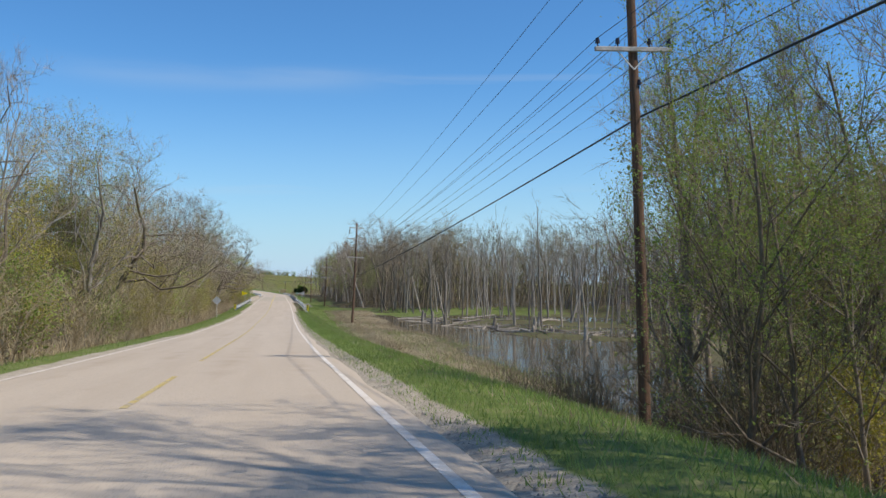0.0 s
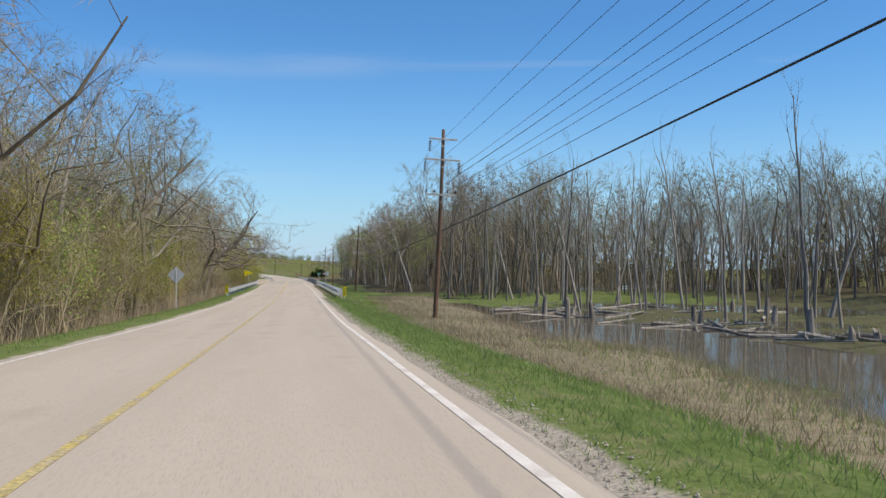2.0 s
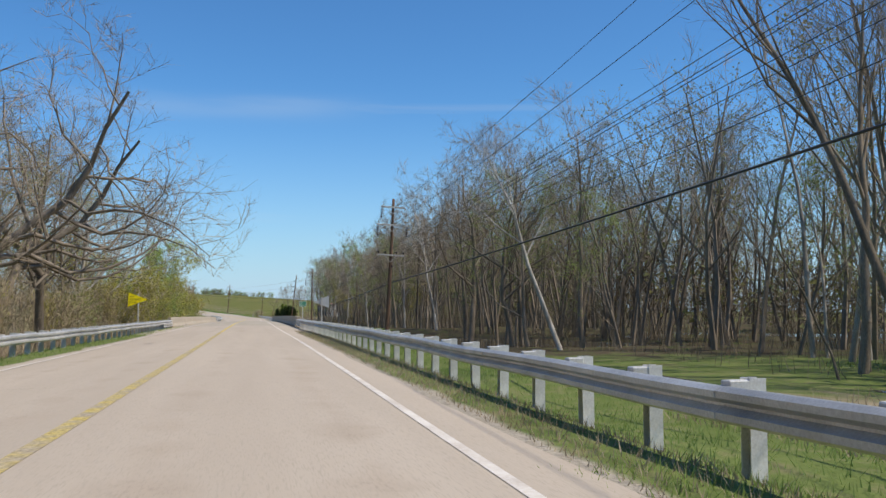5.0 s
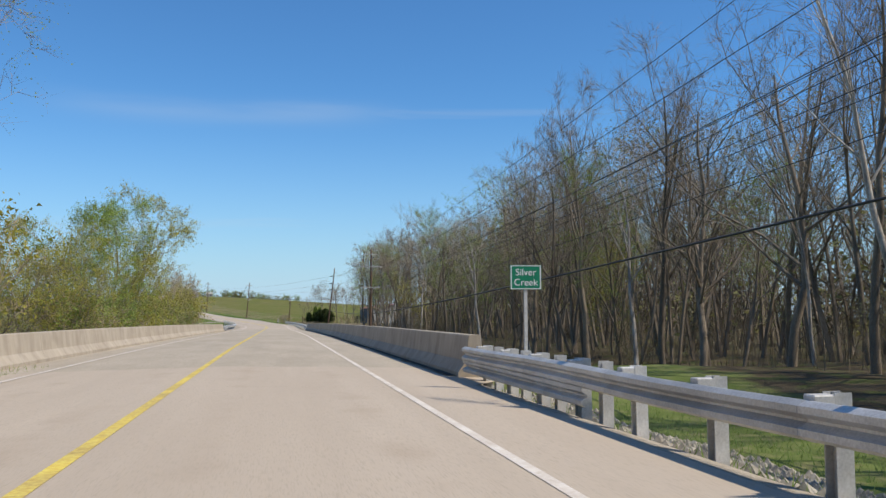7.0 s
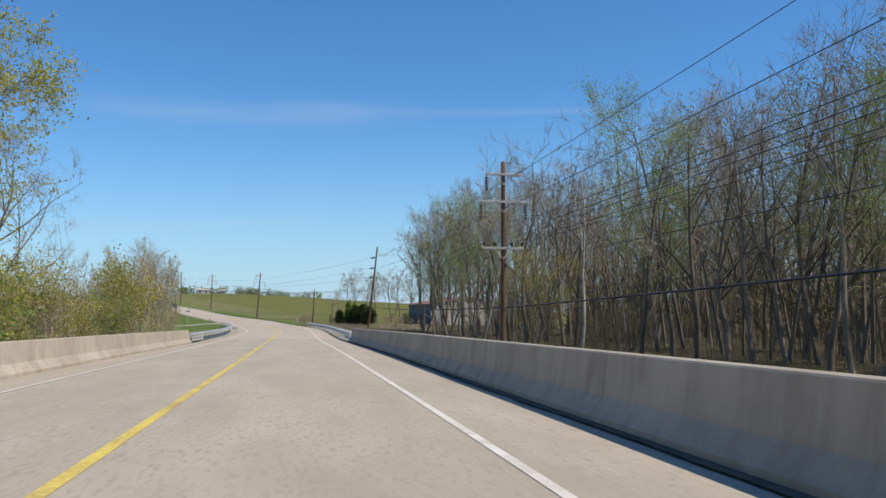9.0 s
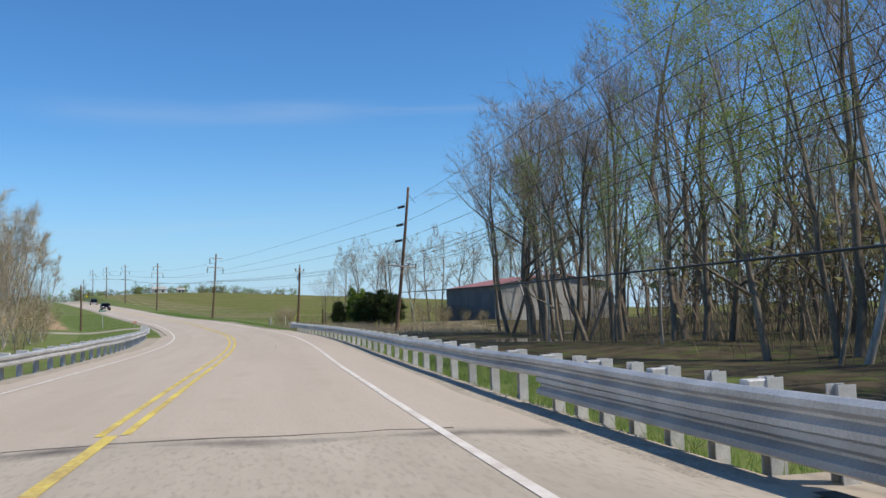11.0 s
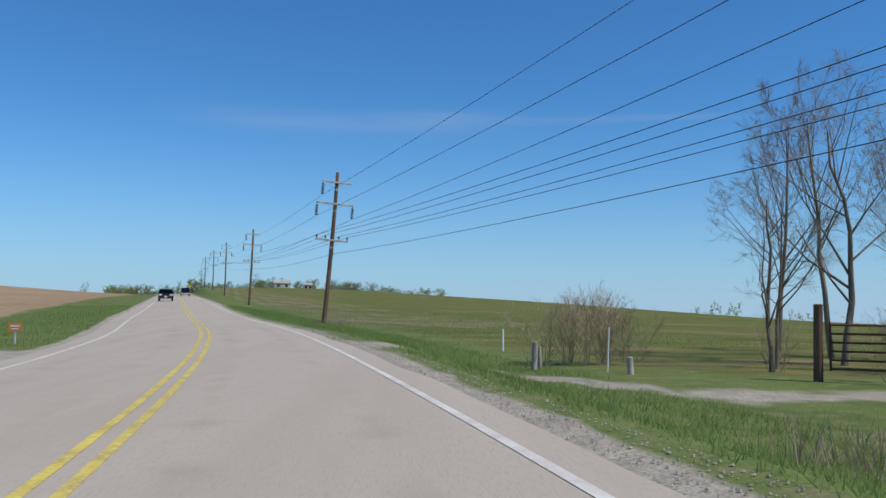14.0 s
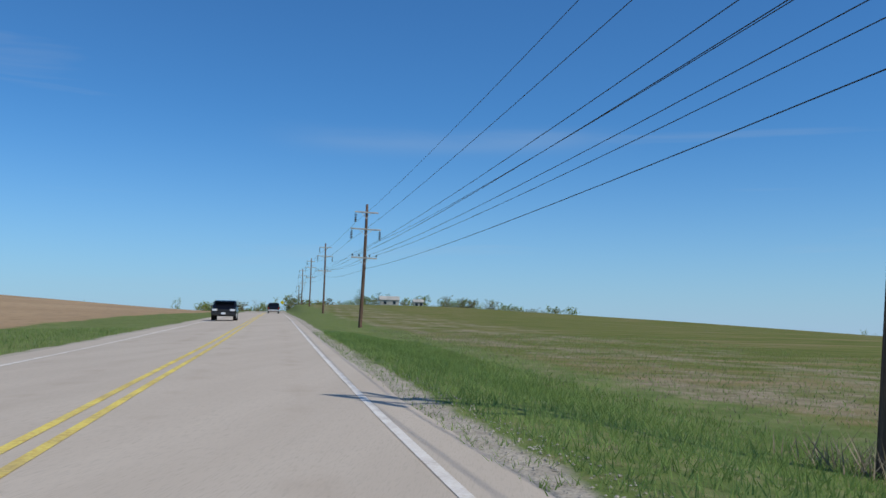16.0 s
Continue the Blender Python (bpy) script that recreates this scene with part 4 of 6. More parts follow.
# ---- trees ----


class Wood:
    """Collects tapered branch tubes and leaf flakes into arrays."""

    def __init__(self, rng):
        self.r, self.v, self.f, self.n = rng, [], [], 0
        self.tv, self.tf, self.tn = [], [], 0
        self.lv, self.lf, self.ln = [], [], 0

    def tube(self, p0, p1, r0, r1, sides, twig=False):
        d = p1 - p0
        d = d / (np.linalg.norm(d) + 1e-9)
        a = np.cross(d, (0.3, 0.9, 0.1) if abs(d[2]) > 0.9 else (0, 0, 1))
        a /= np.linalg.norm(a) + 1e-9
        b = np.cross(d, a)
        ang = np.arange(sides) * 2 * np.pi / sides
        ring = np.cos(ang)[:, None] * a + np.sin(ang)[:, None] * b
        if twig:
            k = self.tn
            if sides == 1:
                side = np.cross(d, self.r.normal(size=3))
                side *= r0 / (np.linalg.norm(side) + 1e-9)
                self.tv.append(np.array([p0 - side, p0 + side, p1]))
                self.tf.append((k, k + 1, k + 2))
                self.tn += 3
                return
            self.tv.append(p0 + ring * r0); self.tv.append(p1[None])
            self.tf += [(k + i, k + (i + 1) % sides, k + sides) for i in range(sides)]
            self.tn += sides + 1
        else:
            k = self.n
            self.v.append(p0 + ring * r0); self.v.append(p1 + ring * r1)
            self.f += [(k + i, k + (i + 1) % sides, k + sides + (i + 1) % sides, k + sides + i) for i in range(sides)]
            self.n += 2 * sides

    def leaf(self, p, size):
        r = self.r
        a, b = r.normal(size=3), r.normal(size=3)
        a /= np.linalg.norm(a)
        b -= a * (a @ b)
        b /= np.linalg.norm(b)
        k = self.ln
        self.lv.append(np.array([p - a * size * 0.6, p + b * size * 0.55, p + a * size * 0.6 - b * size * 0.2]))
        self.lf.append((k, k + 1, k + 2))
        self.ln += 3

    def meshes(self, bark, twig, leaf):
        trunk = mesh_of("trunk", np.concatenate(self.v).tolist(), self.f, [bark], True)
        tv = np.concatenate(self.tv) if self.tv else np.zeros((0, 3))
        lv = np.concatenate(self.lv) if self.lv else np.zeros((0, 3))
        faces = self.tf + [tuple(i + len(tv) for i in q) for q in self.lf]
        crown = mesh_of("crown", np.concatenate([tv, lv]).tolist(), faces, [twig, leaf])
        crown.polygons.foreach_set("material_index", [0] * len(self.tf) + [1] * len(self.lf))
        return trunk, crown


def unit(v):
    return v / (np.linalg.norm(v) + 1e-9)


def grow(w, p, d, length, radius, level, top_level, opt):
    """One limb: bent segments, then children along it, down to twigs."""
    r = w.r
    nseg, sides = opt["segs"][level], opt["sides"][level]
    last = level >= top_level
    pts, dirs, rads = [p], [d], [radius]
    for i in range(nseg):
        d = unit(d + r.normal(size=3) * opt["bend"] * (1, 1.5, 2.0, 2.2)[level] + np.array([0, 0, opt["up"] * (0.25 if level == 0 else 1)]))
        q = pts[-1] + d * length / nseg
        rr = radius * (1 - (i + 1) / nseg * (0.8 if level == 0 else 0.85))
        w.tube(pts[-1], q, rads[-1], rr, sides, twig=last)
        pts.append(q); dirs.append(d); rads.append(rr)
    if last:
        for k in range(opt["twigs"]):
            i = int(r.integers(0, nseg + 1))
            s = r.uniform(0.2, 1.0)
            base = pts[max(i - 1, 0)] * (1 - s) + pts[max(i, min(1, nseg))] * s
            td = unit(dirs[i] + r.normal(size=3) * 0.55 + np.array([0, 0, 0.15]))
            ln = opt["twig_len"] * r.uniform(0.5, 1.3)
            w.tube(base, base + td * ln, 0.011 * opt["thick"], 0, 1, True)
            for _ in range(opt["leaves"]):
                w.leaf(base + td * ln * r.uniform(0.3, 1.15) + r.normal(size=3) * 0.12, r.uniform(0.6, 1.3) * opt["leaf"])
        return
    kids = opt["kids"][level]
    lo = opt["clear"] if level == 0 else 0.22
    for k in range(kids):
        q = lo + (1 - lo) * ((k + r.uniform(0.1, 0.9)) / kids)
        i = min(int(q * nseg), nseg - 1)
        s = q * nseg - i
        base = pts[i] * (1 - s) + pts[i + 1] * s
        ax = unit(np.cross(dirs[i + 1], r.normal(size=3)))
        spread = opt["spread"] * r.uniform(0.6, 1.35)
        nd = unit(dirs[i + 1] * math.cos(spread) + ax * math.sin(spread))
        ln = length * opt["ratio"][level] * (1.15 - 0.65 * q) * r.uniform(0.7, 1.3)
        grow(w, base, nd, ln, max(0.013, (rads[i] * (1 - s) + rads[i + 1] * s) * opt["thin"]), level + 1, top_level, opt)


def tree_proto(seed, height, radius, bark, leaf_mat, **o):
    opt = dict(bend=0.08, up=0.10, twigs=6, leaves=0, leaf=0.14, kids=(11, 5, 4), clear=0.3, spread=0.62, ratio=(0.46, 0.5, 0.5), thin=0.55, thick=0.6, top=3, stems=1,
               twig=M_TWIG, segs=(7, 3, 1, 1), sides=(6, 4, 3, 1), twig_len=0.95, lean=0.05)
    opt.update(o)
    if opt["leaf"] < 0.2:          # small bud leaves, many of them
        more = 1 if opt["stems"] > 3 else 2
        opt["leaves"], opt["leaf"] = opt["leaves"] * more, opt["leaf"] * (0.75 if more == 1 else 0.68)
    w = Wood(np.random.default_rng(seed))
    for s in range(opt["stems"]):
        off = np.array([*w.r.normal(size=2) * 0.25, 0.0]) if opt["stems"] > 1 else np.zeros(3)
        lean = np.array([*w.r.normal(size=2) * (0.16 if opt["stems"] > 1 else opt["lean"]), 1.0])
        grow(w, off + np.array([0, 0, -0.3]), unit(lean), height * w.r.uniform(0.8, 1.0) if s else height, radius * (1 if not s else 0.8), 0, opt["top"], opt)
    return w.meshes(bark, opt["twig"], leaf_mat)


FOREST = [tree_proto(11, 15, 0.20, M_BARK, M_BUD, twigs=12),
          tree_proto(12, 17, 0.22, M_BARK, M_BUD, clear=0.4, spread=0.5, kids=(12, 5, 4), twigs=12),
          tree_proto(13, 14, 0.15, M_BARK, M_OLIVE, leaves=1, leaf=0.12, twigs=4),
          tree_proto(14, 16, 0.18, M_PALE, M_BUD, clear=0.45, spread=0.48),
          tree_proto(15, 15, 0.24, M_BARK, M_BUD, clear=0.22, spread=0.85, bend=0.13, ratio=(0.58, 0.55, 0.5), twigs=12),
          tree_proto(16, 16, 0.17, M_BARK, M_OLIVE, clear=0.5, spread=0.5, stems=2, kids=(8, 5, 5), twigs=5)]
GREENISH = [tree_proto(21, 12, 0.14, M_BARK, M_BUD, kids=(12, 5, 4), clear=0.15, leaves=2, leaf=0.14, twigs=5),
            tree_proto(22, 9, 0.11, M_BARK, M_YBUD, kids=(8, 5, 4), clear=0.1, leaves=2, leaf=0.14, twigs=4, stems=2),
            tree_proto(23, 14, 0.17, M_BARK, M_BUD, kids=(12, 5, 4), clear=0.2, leaves=5, leaf=0.115, twigs=4),
            tree_proto(24, 10, 0.11, M_BARK, M_OLIVE, kids=(9, 5, 4), clear=0.08, leaves=3, leaf=0.13, twigs=4, stems=2, spread=0.55)]
BIG = [tree_proto(81, 15, 0.32, M_BARK, M_OLIVE, clear=0.22, spread=0.95, bend=0.25, up=0.10, kids=(12, 6, 5), ratio=(0.68, 0.5, 0.5), twigs=8, twig_len=0.7, segs=(8, 6, 3, 1)),
       tree_proto(82, 16, 0.28, M_PALE, M_BUD, clear=0.26, spread=0.8, bend=0.18, kids=(12, 6, 5), ratio=(0.6, 0.5, 0.5), twigs=7, leaves=1, leaf=0.11, segs=(8, 6, 2, 1))]
PALEW = [tree_proto(35, 12, 0.11, M_PALE, M_BRUSH, kids=(13, 6, 4), clear=0.12, spread=0.5, ratio=(0.34, 0.5, 0.5), twigs=7, stems=2, twig=M_BRUSH, segs=(6, 3, 1, 1))]
# left wood: its sunlit look is put into pale bark and tan twigs
LEFTW = [tree_proto(36, 15, 0.17, M_PALE, M_OLIVE, kids=(12, 5, 4), clear=0.2, twig=M_BRUSH, leaves=2, leaf=0.12, twigs=5),
         tree_proto(37, 16, 0.19, M_PALE, M_YBUD, kids=(12, 5, 4), clear=0.18, spread=0.7, twig=M_BRUSH, leaves=2, leaf=0.12, twigs=5),
         tree_proto(38, 14, 0.15, M_PALE, M_OLIVE, kids=(12, 5, 4), clear=0.12, spread=0.75, bend=0.12, twig=M_BRUSH, leaves=2, leaf=0.13, twigs=5)]
GSPREAD = [tree_proto(25, 16, 0.2, M_BARK, M_YBUD, kids=(13, 6, 4), clear=0.12, spread=0.8, ratio=(0.5, 0.5, 0.5), leaves=6, leaf=0.17, twigs=5),
           tree_proto(26, 15, 0.18, M_BARK, M_BUD, kids=(13, 6, 4), clear=0.1, spread=0.75, ratio=(0.46, 0.5, 0.5), leaves=6, leaf=0.17, twigs=5)]
SLIM = [tree_proto(31, 11, 0.075, M_PALE, M_OLIVE, kids=(12, 5), clear=0.35, top=2, spread=0.5, ratio=(0.25, 0.5, 0.4), twigs=6, segs=(7, 3, 1)),
        tree_proto(32, 12, 0.09, M_BARK, M_OLIVE, kids=(12, 5), clear=0.4, top=2, spread=0.5, ratio=(0.25, 0.5, 0.4), twigs=6, bend=0.11, lean=0.15, segs=(7, 3, 1)),
        tree_proto(33, 9, 0.06, M_BARK, M_OLIVE, kids=(12, 5), clear=0.25, top=2, spread=0.6, ratio=(0.3, 0.5, 0.4), twigs=6, lean=0.12, segs=(7, 3, 1), leaves=1, leaf=0.1)]
SN = dict(top=2, twig=M_SNAG, thick=0.9, segs=(8, 3, 2), sides=(6, 4, 3), twig_len=0.6, bend=0.055)
SNAGS = [tree_proto(41, 14, 0.14, M_SNAG, M_OLIVE, kids=(6, 3), clear=0.5, spread=0.4, ratio=(0.3, 0.4, 0.3), twigs=3, **SN),
         tree_proto(42, 11, 0.12, M_SNAG, M_OLIVE, kids=(3, 2), clear=0.6, spread=0.45, ratio=(0.25, 0.4, 0.3), twigs=2, lean=0.1, **SN),
         tree_proto(43, 16, 0.17, M_SNAG, M_OLIVE, kids=(8, 4), clear=0.45, spread=0.38, ratio=(0.38, 0.45, 0.3), twigs=3, **SN),
         tree_proto(44, 8, 0.13, M_SNAG, M_OLIVE, kids=(2, 1), clear=0.7, spread=0.6, ratio=(0.15, 0.4, 0.3), twigs=1, lean=0.14, **SN),
         tree_proto(45, 15, 0.12, M_PALE, M_OLIVE, kids=(6, 3), clear=0.6, spread=0.35, ratio=(0.25, 0.4, 0.3), twigs=4, **SN)]
SH = dict(top=2, stems=7, segs=(4, 2, 1), sides=(3, 3, 1), clear=0.1, spread=0.55, ratio=(0.5, 0.5, 0.4), kids=(7, 4), twig_len=0.55)
SHRUB = [tree_proto(51, 3.6, 0.03, M_BRUSH, M_OLIVE, twigs=4, twig=M_BRUSH, **SH),
         tree_proto(53, 4.0, 0.03, M_BRUSH, M_OLIVE, twigs=4, leaves=1, leaf=0.11, twig=M_BRUSH, **SH),
         tree_proto(54, 4.4, 0.035, M_BRUSH, M_OLIVE, twigs=4, leaves=2, leaf=0.10, twig=M_BRUSH, **SH)]
# same brush again in the stem colour that holds shade
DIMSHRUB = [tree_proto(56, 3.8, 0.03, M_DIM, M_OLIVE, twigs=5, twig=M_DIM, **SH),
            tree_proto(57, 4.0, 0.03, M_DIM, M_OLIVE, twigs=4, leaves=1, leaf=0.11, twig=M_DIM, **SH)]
YSHRUB = [tree_proto(52, 4.2, 0.035, M_BRUSH, M_YBUD, twigs=4, leaves=3, leaf=0.14, twig=M_BRUSH, **SH),
          tree_proto(55, 4.2, 0.035, M_BRUSH, M_BUD, twigs=4, leaves=3, leaf=0.13, twig=M_BRUSH, **SH)]
FUZZ = [tree_proto(91, 8, 0.06, M_BRUSH, M_YBUD, top=2, stems=3, kids=(11, 5), segs=(5, 2, 1), sides=(4, 3, 1), clear=0.1, spread=0.6, ratio=(0.42, 0.5, 0.4), twigs=7, twig_len=0.7, leaves=2, leaf=0.13, twig=M_BRUSH),
        tree_proto(92, 9, 0.06, M_BRUSH, M_OLIVE, top=2, stems=3, kids=(12, 5), segs=(5, 2, 1), sides=(4, 3, 1), clear=0.12, spread=0.55, ratio=(0.4, 0.5, 0.4), twigs=7, twig_len=0.7, leaves=1, leaf=0.12, twig=M_BRUSH)]
DENSE = [tree_proto(39, 16, 0.2, M_BARK, M_BUD, kids=(13, 6, 5), clear=0.14, spread=0.5, ratio=(0.36, 0.5, 0.5), twigs=6, leaves=1, leaf=0.12, segs=(6, 3, 1, 1))]
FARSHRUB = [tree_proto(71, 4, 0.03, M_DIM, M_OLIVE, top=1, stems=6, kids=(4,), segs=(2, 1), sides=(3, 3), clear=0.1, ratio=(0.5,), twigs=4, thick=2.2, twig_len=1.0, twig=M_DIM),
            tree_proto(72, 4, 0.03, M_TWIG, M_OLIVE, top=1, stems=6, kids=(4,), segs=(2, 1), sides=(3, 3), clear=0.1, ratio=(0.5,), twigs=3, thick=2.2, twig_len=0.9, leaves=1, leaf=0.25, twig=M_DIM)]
FARBUSH = [tree_proto(64, 5, 0.08, M_BARK, M_OLIVE, top=1, stems=4, kids=(8,), segs=(2, 1), sides=(3, 3), clear=0.05, ratio=(0.6,), spread=0.8, twigs=4, thick=2.5, twig_len=1.0, leaves=2, leaf=0.42),
           tree_proto(65, 5, 0.08, M_BARK, M_BUD, top=1, stems=4, kids=(8,), segs=(2, 1), sides=(3, 3), clear=0.05, ratio=(0.6,), spread=0.8, twigs=4, thick=2.5, twig_len=1.0, leaves=2, leaf=0.45)]
FAR = [tree_proto(61, 15, 0.16, M_BARK, M_OLIVE, kids=(10, 4), top=2, clear=0.3, twigs=10, thick=1.0, twig_len=1.3, segs=(4, 2, 1), sides=(4, 3, 3), ratio=(0.42, 0.5, 0.4)),
       tree_proto(62, 14, 0.13, M_BARK, M_OLIVE, kids=(10, 4), top=2, clear=0.25, twigs=8, thick=1.0, twig_len=1.3, leaves=1, leaf=0.19, segs=(4, 2, 1), sides=(4, 3, 3), ratio=(0.42, 0.5, 0.4)),
       tree_proto(63, 8, 0.1, M_BARK, M_BUD, kids=(7, 4), top=2, clear=0.1, twigs=3, thick=2.2, twig_len=1.0, leaves=2, leaf=0.45, segs=(3, 2, 1), sides=(4, 3, 3), ratio=(0.5, 0.5, 0.4))]


def plant(kind, protos, x, y, h, label, category="tree", group="", idx=None, name="tree", z=None, lean=(0, 0)):
    """One tree of its own on the ground: trunk and crown under an empty."""
    k = random.randrange(len(protos)) if idx is None else idx
    trunk, crown = protos[k]
    t = new(name)
    base_h = max(v.co.z for v in trunk.vertices) if "h" not in trunk else trunk["h"]
    trunk["h"] = base_h
    s = h / base_h
    t.matrix_basis = pose(x, y, (gz(x, y) if z is None else z), lean[0], lean[1], random.uniform(0, 360)) @ Matrix.Diagonal((s * random.uniform(0.9, 1.15), s * random.uniform(0.9, 1.15), s, 1))
    tagged(t, label, category, group)
    for nm, me in (("trunk", trunk), ("crown", crown)):
        o = new(nm, me)
        o.parent = t
    return t


DEEP = {}          # trees too deep in the wood to tell apart, joined later


def scatter(n, y0, y1, d0, d1, hs, protos, label, group, power=1.0, name="tree", category="tree", avoid=None):
    for _ in range(n):
        y = random.uniform(y0, y1)
        d = d0 + (d1 - d0) * random.random() ** power
        x = float(xc(y)) + d
        if avoid and avoid(x, y):
            continue
        if name == "tree" and (d > 24.5 or d < -15.5):
            k = random.randrange(len(protos))
            DEEP.setdefault(d > 0, []).append((x, y, gz(x, y), random.uniform(*hs), FAR[k % 2]))
            continue
        plant("t", protos, x, y, random.uniform(*hs), label, category, group, name=name, lean=(random.uniform(-3, 3), random.uniform(-3, 3)))


BARE, BUDS, THIN = "bare grey-brown woodland tree with fine twigs", "slender tree in fresh yellow-green spring leaf", "thin bare sapling at the wood's edge"
LG, RG = "trees left of the road", "trees right of the road"
# left wood
scatter(46, -20, 135, -12.6, -20, (13.5, 18), LEFTW + [FOREST[3]], BARE, LG, 1.2)
scatter(20, -5, 150, -11.5, -17, (7.5, 11.5), SLIM, THIN, LG)
scatter(20, 10, 150, -11.6, -16, (7, 12.5), [GREENISH[1], GREENISH[3], GREENISH[3], GREENISH[0]], BUDS, LG)
scatter(14, 140, 232, -12, -17, (7, 12), [GREENISH[1], GREENISH[3]], BUDS, LG)
scatter(26, 128, 232, -13, -22, (14, 19), LEFTW + [FOREST[3], FOREST[0]], BARE, LG, 1.2)
scatter(10, 150, 235, -11, -18, (8, 12), SLIM, THIN, LG)
scatter(8, 236, 280, -10, -14, (7, 10), [GREENISH[1], GREENISH[1], GREENISH[0], GREENISH[3]], BUDS, LG)
scatter(8, 240, 330, -17, -28, (9, 13), FOREST, BARE, LG)
scatter(9, 322, 352, -14, -24, (6, 9), SLIM, THIN, LG)
for x, y, h in ((-14, 212, 20), (-15.5, 318, 15), (-13, 152, 17), (-14, 98, 15), (-12, 127, 19), (-12.6, 158, 19)):
    plant("t", FOREST, x, y, h, "large spreading bare tree leaning over the verge", "tree", LG, idx=4)
for x, y, h, k in ((-12.8, 119, 19, 0), (-12.4, 128, 19.5, 0), (-14.0, 115, 18, 1), (-13.2, 131, 19, 0), (-13.4, 196, 17.5, 0), (-13.0, 206, 17, 0), (-14.2, 104, 17.5, 0), (-14.4, 78, 17.5, 0), (-14.2, 56, 17, 1), (-12.6, 12, 15, 0), (-13, 123, 18, 0), (-12.2, 186, 17.5, 0), (-12.4, 178, 16, 0), (-13.5, 199, 16.5, 1), (-13.2, 219, 16, 1), (-14.8, 229, 15.5, 1), (-14.6, 68, 17, 1), (-13, 44, 16, 0), (-14.0, 91, 17, 0), (-13.4, 135, 18, 1), (-13, 24, 15, 0)):
    plant("t", BIG, x, y, h, "large spreading bare tree leaning over the verge", "tree", LG, idx=k, lean=(0, 4))
for x, y, h, k in ((-13.2, 300, 18.5, 0), (-14.6, 293, 17, 1), (-12.6, 284, 12.5, 0), (-15, 276, 14, 1), (-13.5, 266, 11.5, 0), (-12.8, 257, 11, 0), (-14, 248, 11.5, 1), (-12.4, 290, 9, 1)):
    plant("t", GSPREAD, x, y, h, "spreading tree in fresh yellow-green spring leaf", "tree", LG, idx=k)
for x, y, h in ((-13.5, 338, 8), (-12.8, 345, 9), (-14.5, 350, 8.5), (-15, 331, 8)):
    plant("t", PALEW, x, y, h, "pale bare sapling beside the guard rail", "tree", LG)
for x, y, h in ((-11.5, 326, 5), (-12, 333, 4.5), (-11.2, 319, 4.5)):
    plant("b", YSHRUB, x, y, h, "yellow-green budding shrub at the wood's edge", "shrub", LG, name="shrub")
scatter(8, 352, 384, -14, -26, (7, 11), SLIM, THIN, LG)
for x, y, h in ((-17.5, 398, 10), (-18.5, 394, 12), (-19.5, 401, 10.5), (-18, 404, 8.5), (-20.5, 397, 12.5), (-17.2, 390, 10.5), (-19, 386, 12), (-21.5, 392, 13), (-16.2, 383, 11), (-22, 404, 11)):
    plant("t", PALEW, x, y, h, "pale bare tree at the end of the wood", "tree", LG)
for x, y, h in ((-16.5, 396, 3.5), (-17.5, 400, 4), (-18, 405, 3.2), (-16, 390, 3.6), (-15, 384, 3.4)):
    plant("b", SHRUB, x, y, h, "bare brown brush at the end of the wood", "shrub", LG, name="shrub")
scatter(8, 350, 385, -13, -22, (3, 5), SHRUB, "dense brown thicket of bare brush at the wood's edge", LG, 1.0, "shrub", "shrub")
# right: first clump by the road
scatter(14, -8, 44, 18, 32, (12, 18), FOREST, BARE, RG)
# trees out of view, set tall and near for the shade they throw on the road
for x, y, h in ((9.2, 1.2, 20), (9.6, -2.4, 20), (9.9, 4.6, 19), (13.2, 3.2, 16.5), (13.6, -1.0, 16.5), (15, 9, 16.5), (14.5, 14, 16.5), (16.5, 5, 16.5)):
    plant("t", DENSE, x, y, h, BARE, "tree", RG)
for x, y, h in ((15.5, 31, 17), (17.5, 36, 17.5), (19.5, 30, 17), (14.8, 26, 14), (21, 40, 17), (18, 24, 16)):
    plant("t", DENSE, x, y, h, BARE, "tree", RG)
scatter(3, 20, 44, 18, 26, (9, 13), GREENISH, BUDS, RG)
rk = random.Random(5)
for q in range(22):
    y = rk.uniform(17, 34)
    x = y * rk.uniform(0.5, 0.74)
    if q < 15:
        plant("b", DIMSHRUB if q % 3 else YSHRUB, x, y, rk.uniform(2.6, 5.2), "dense dark brush beside the flood water", "shrub", RG, name="shrub")
    elif q < 21:
        plant("t", GREENISH, x, y, rk.uniform(8, 13), BUDS, "tree", RG, idx=(0, 2, 3)[q % 3])
    else:
        plant("t", DENSE, x, y, rk.uniform(14, 17), BARE, "tree", RG)
# dead trees in the flood water
for _ in range(190):
    y, x = random.uniform(84, 178), 22.5 + 46 * random.random() ** 1.2
    if x < 22.5 + (128 - y) * 0.3:
        continue
    tall = random.uniform(7, 14.5) if random.random() < 0.8 else random.uniform(14, 18)
    plant("s", [SNAGS[0], SNAGS[2], SNAGS[4]] if tall > 9.5 else [SNAGS[1], SNAGS[3]], x, y, tall, "dead grey tree standing in shallow flood water", "dead tree", "dead trees in the pond", name="dead_tree", lean=(random.gauss(0, 2.2), random.gauss(0, 2.2)))
# right wood
DARKW = [FOREST[0], FOREST[1], FOREST[1], FOREST[5], FOREST[4]]
scatter(22, 158, 198, 20, 34, (15, 18.5), DARKW, BARE, RG, 1.1)
scatter(18, 198, 240, 20, 34, (12.5, 15.5), DARKW, BARE, RG, 1.1)
scatter(24, 195, 285, 19, 30, (12.5, 16), DARKW, BARE, RG, 1.1)
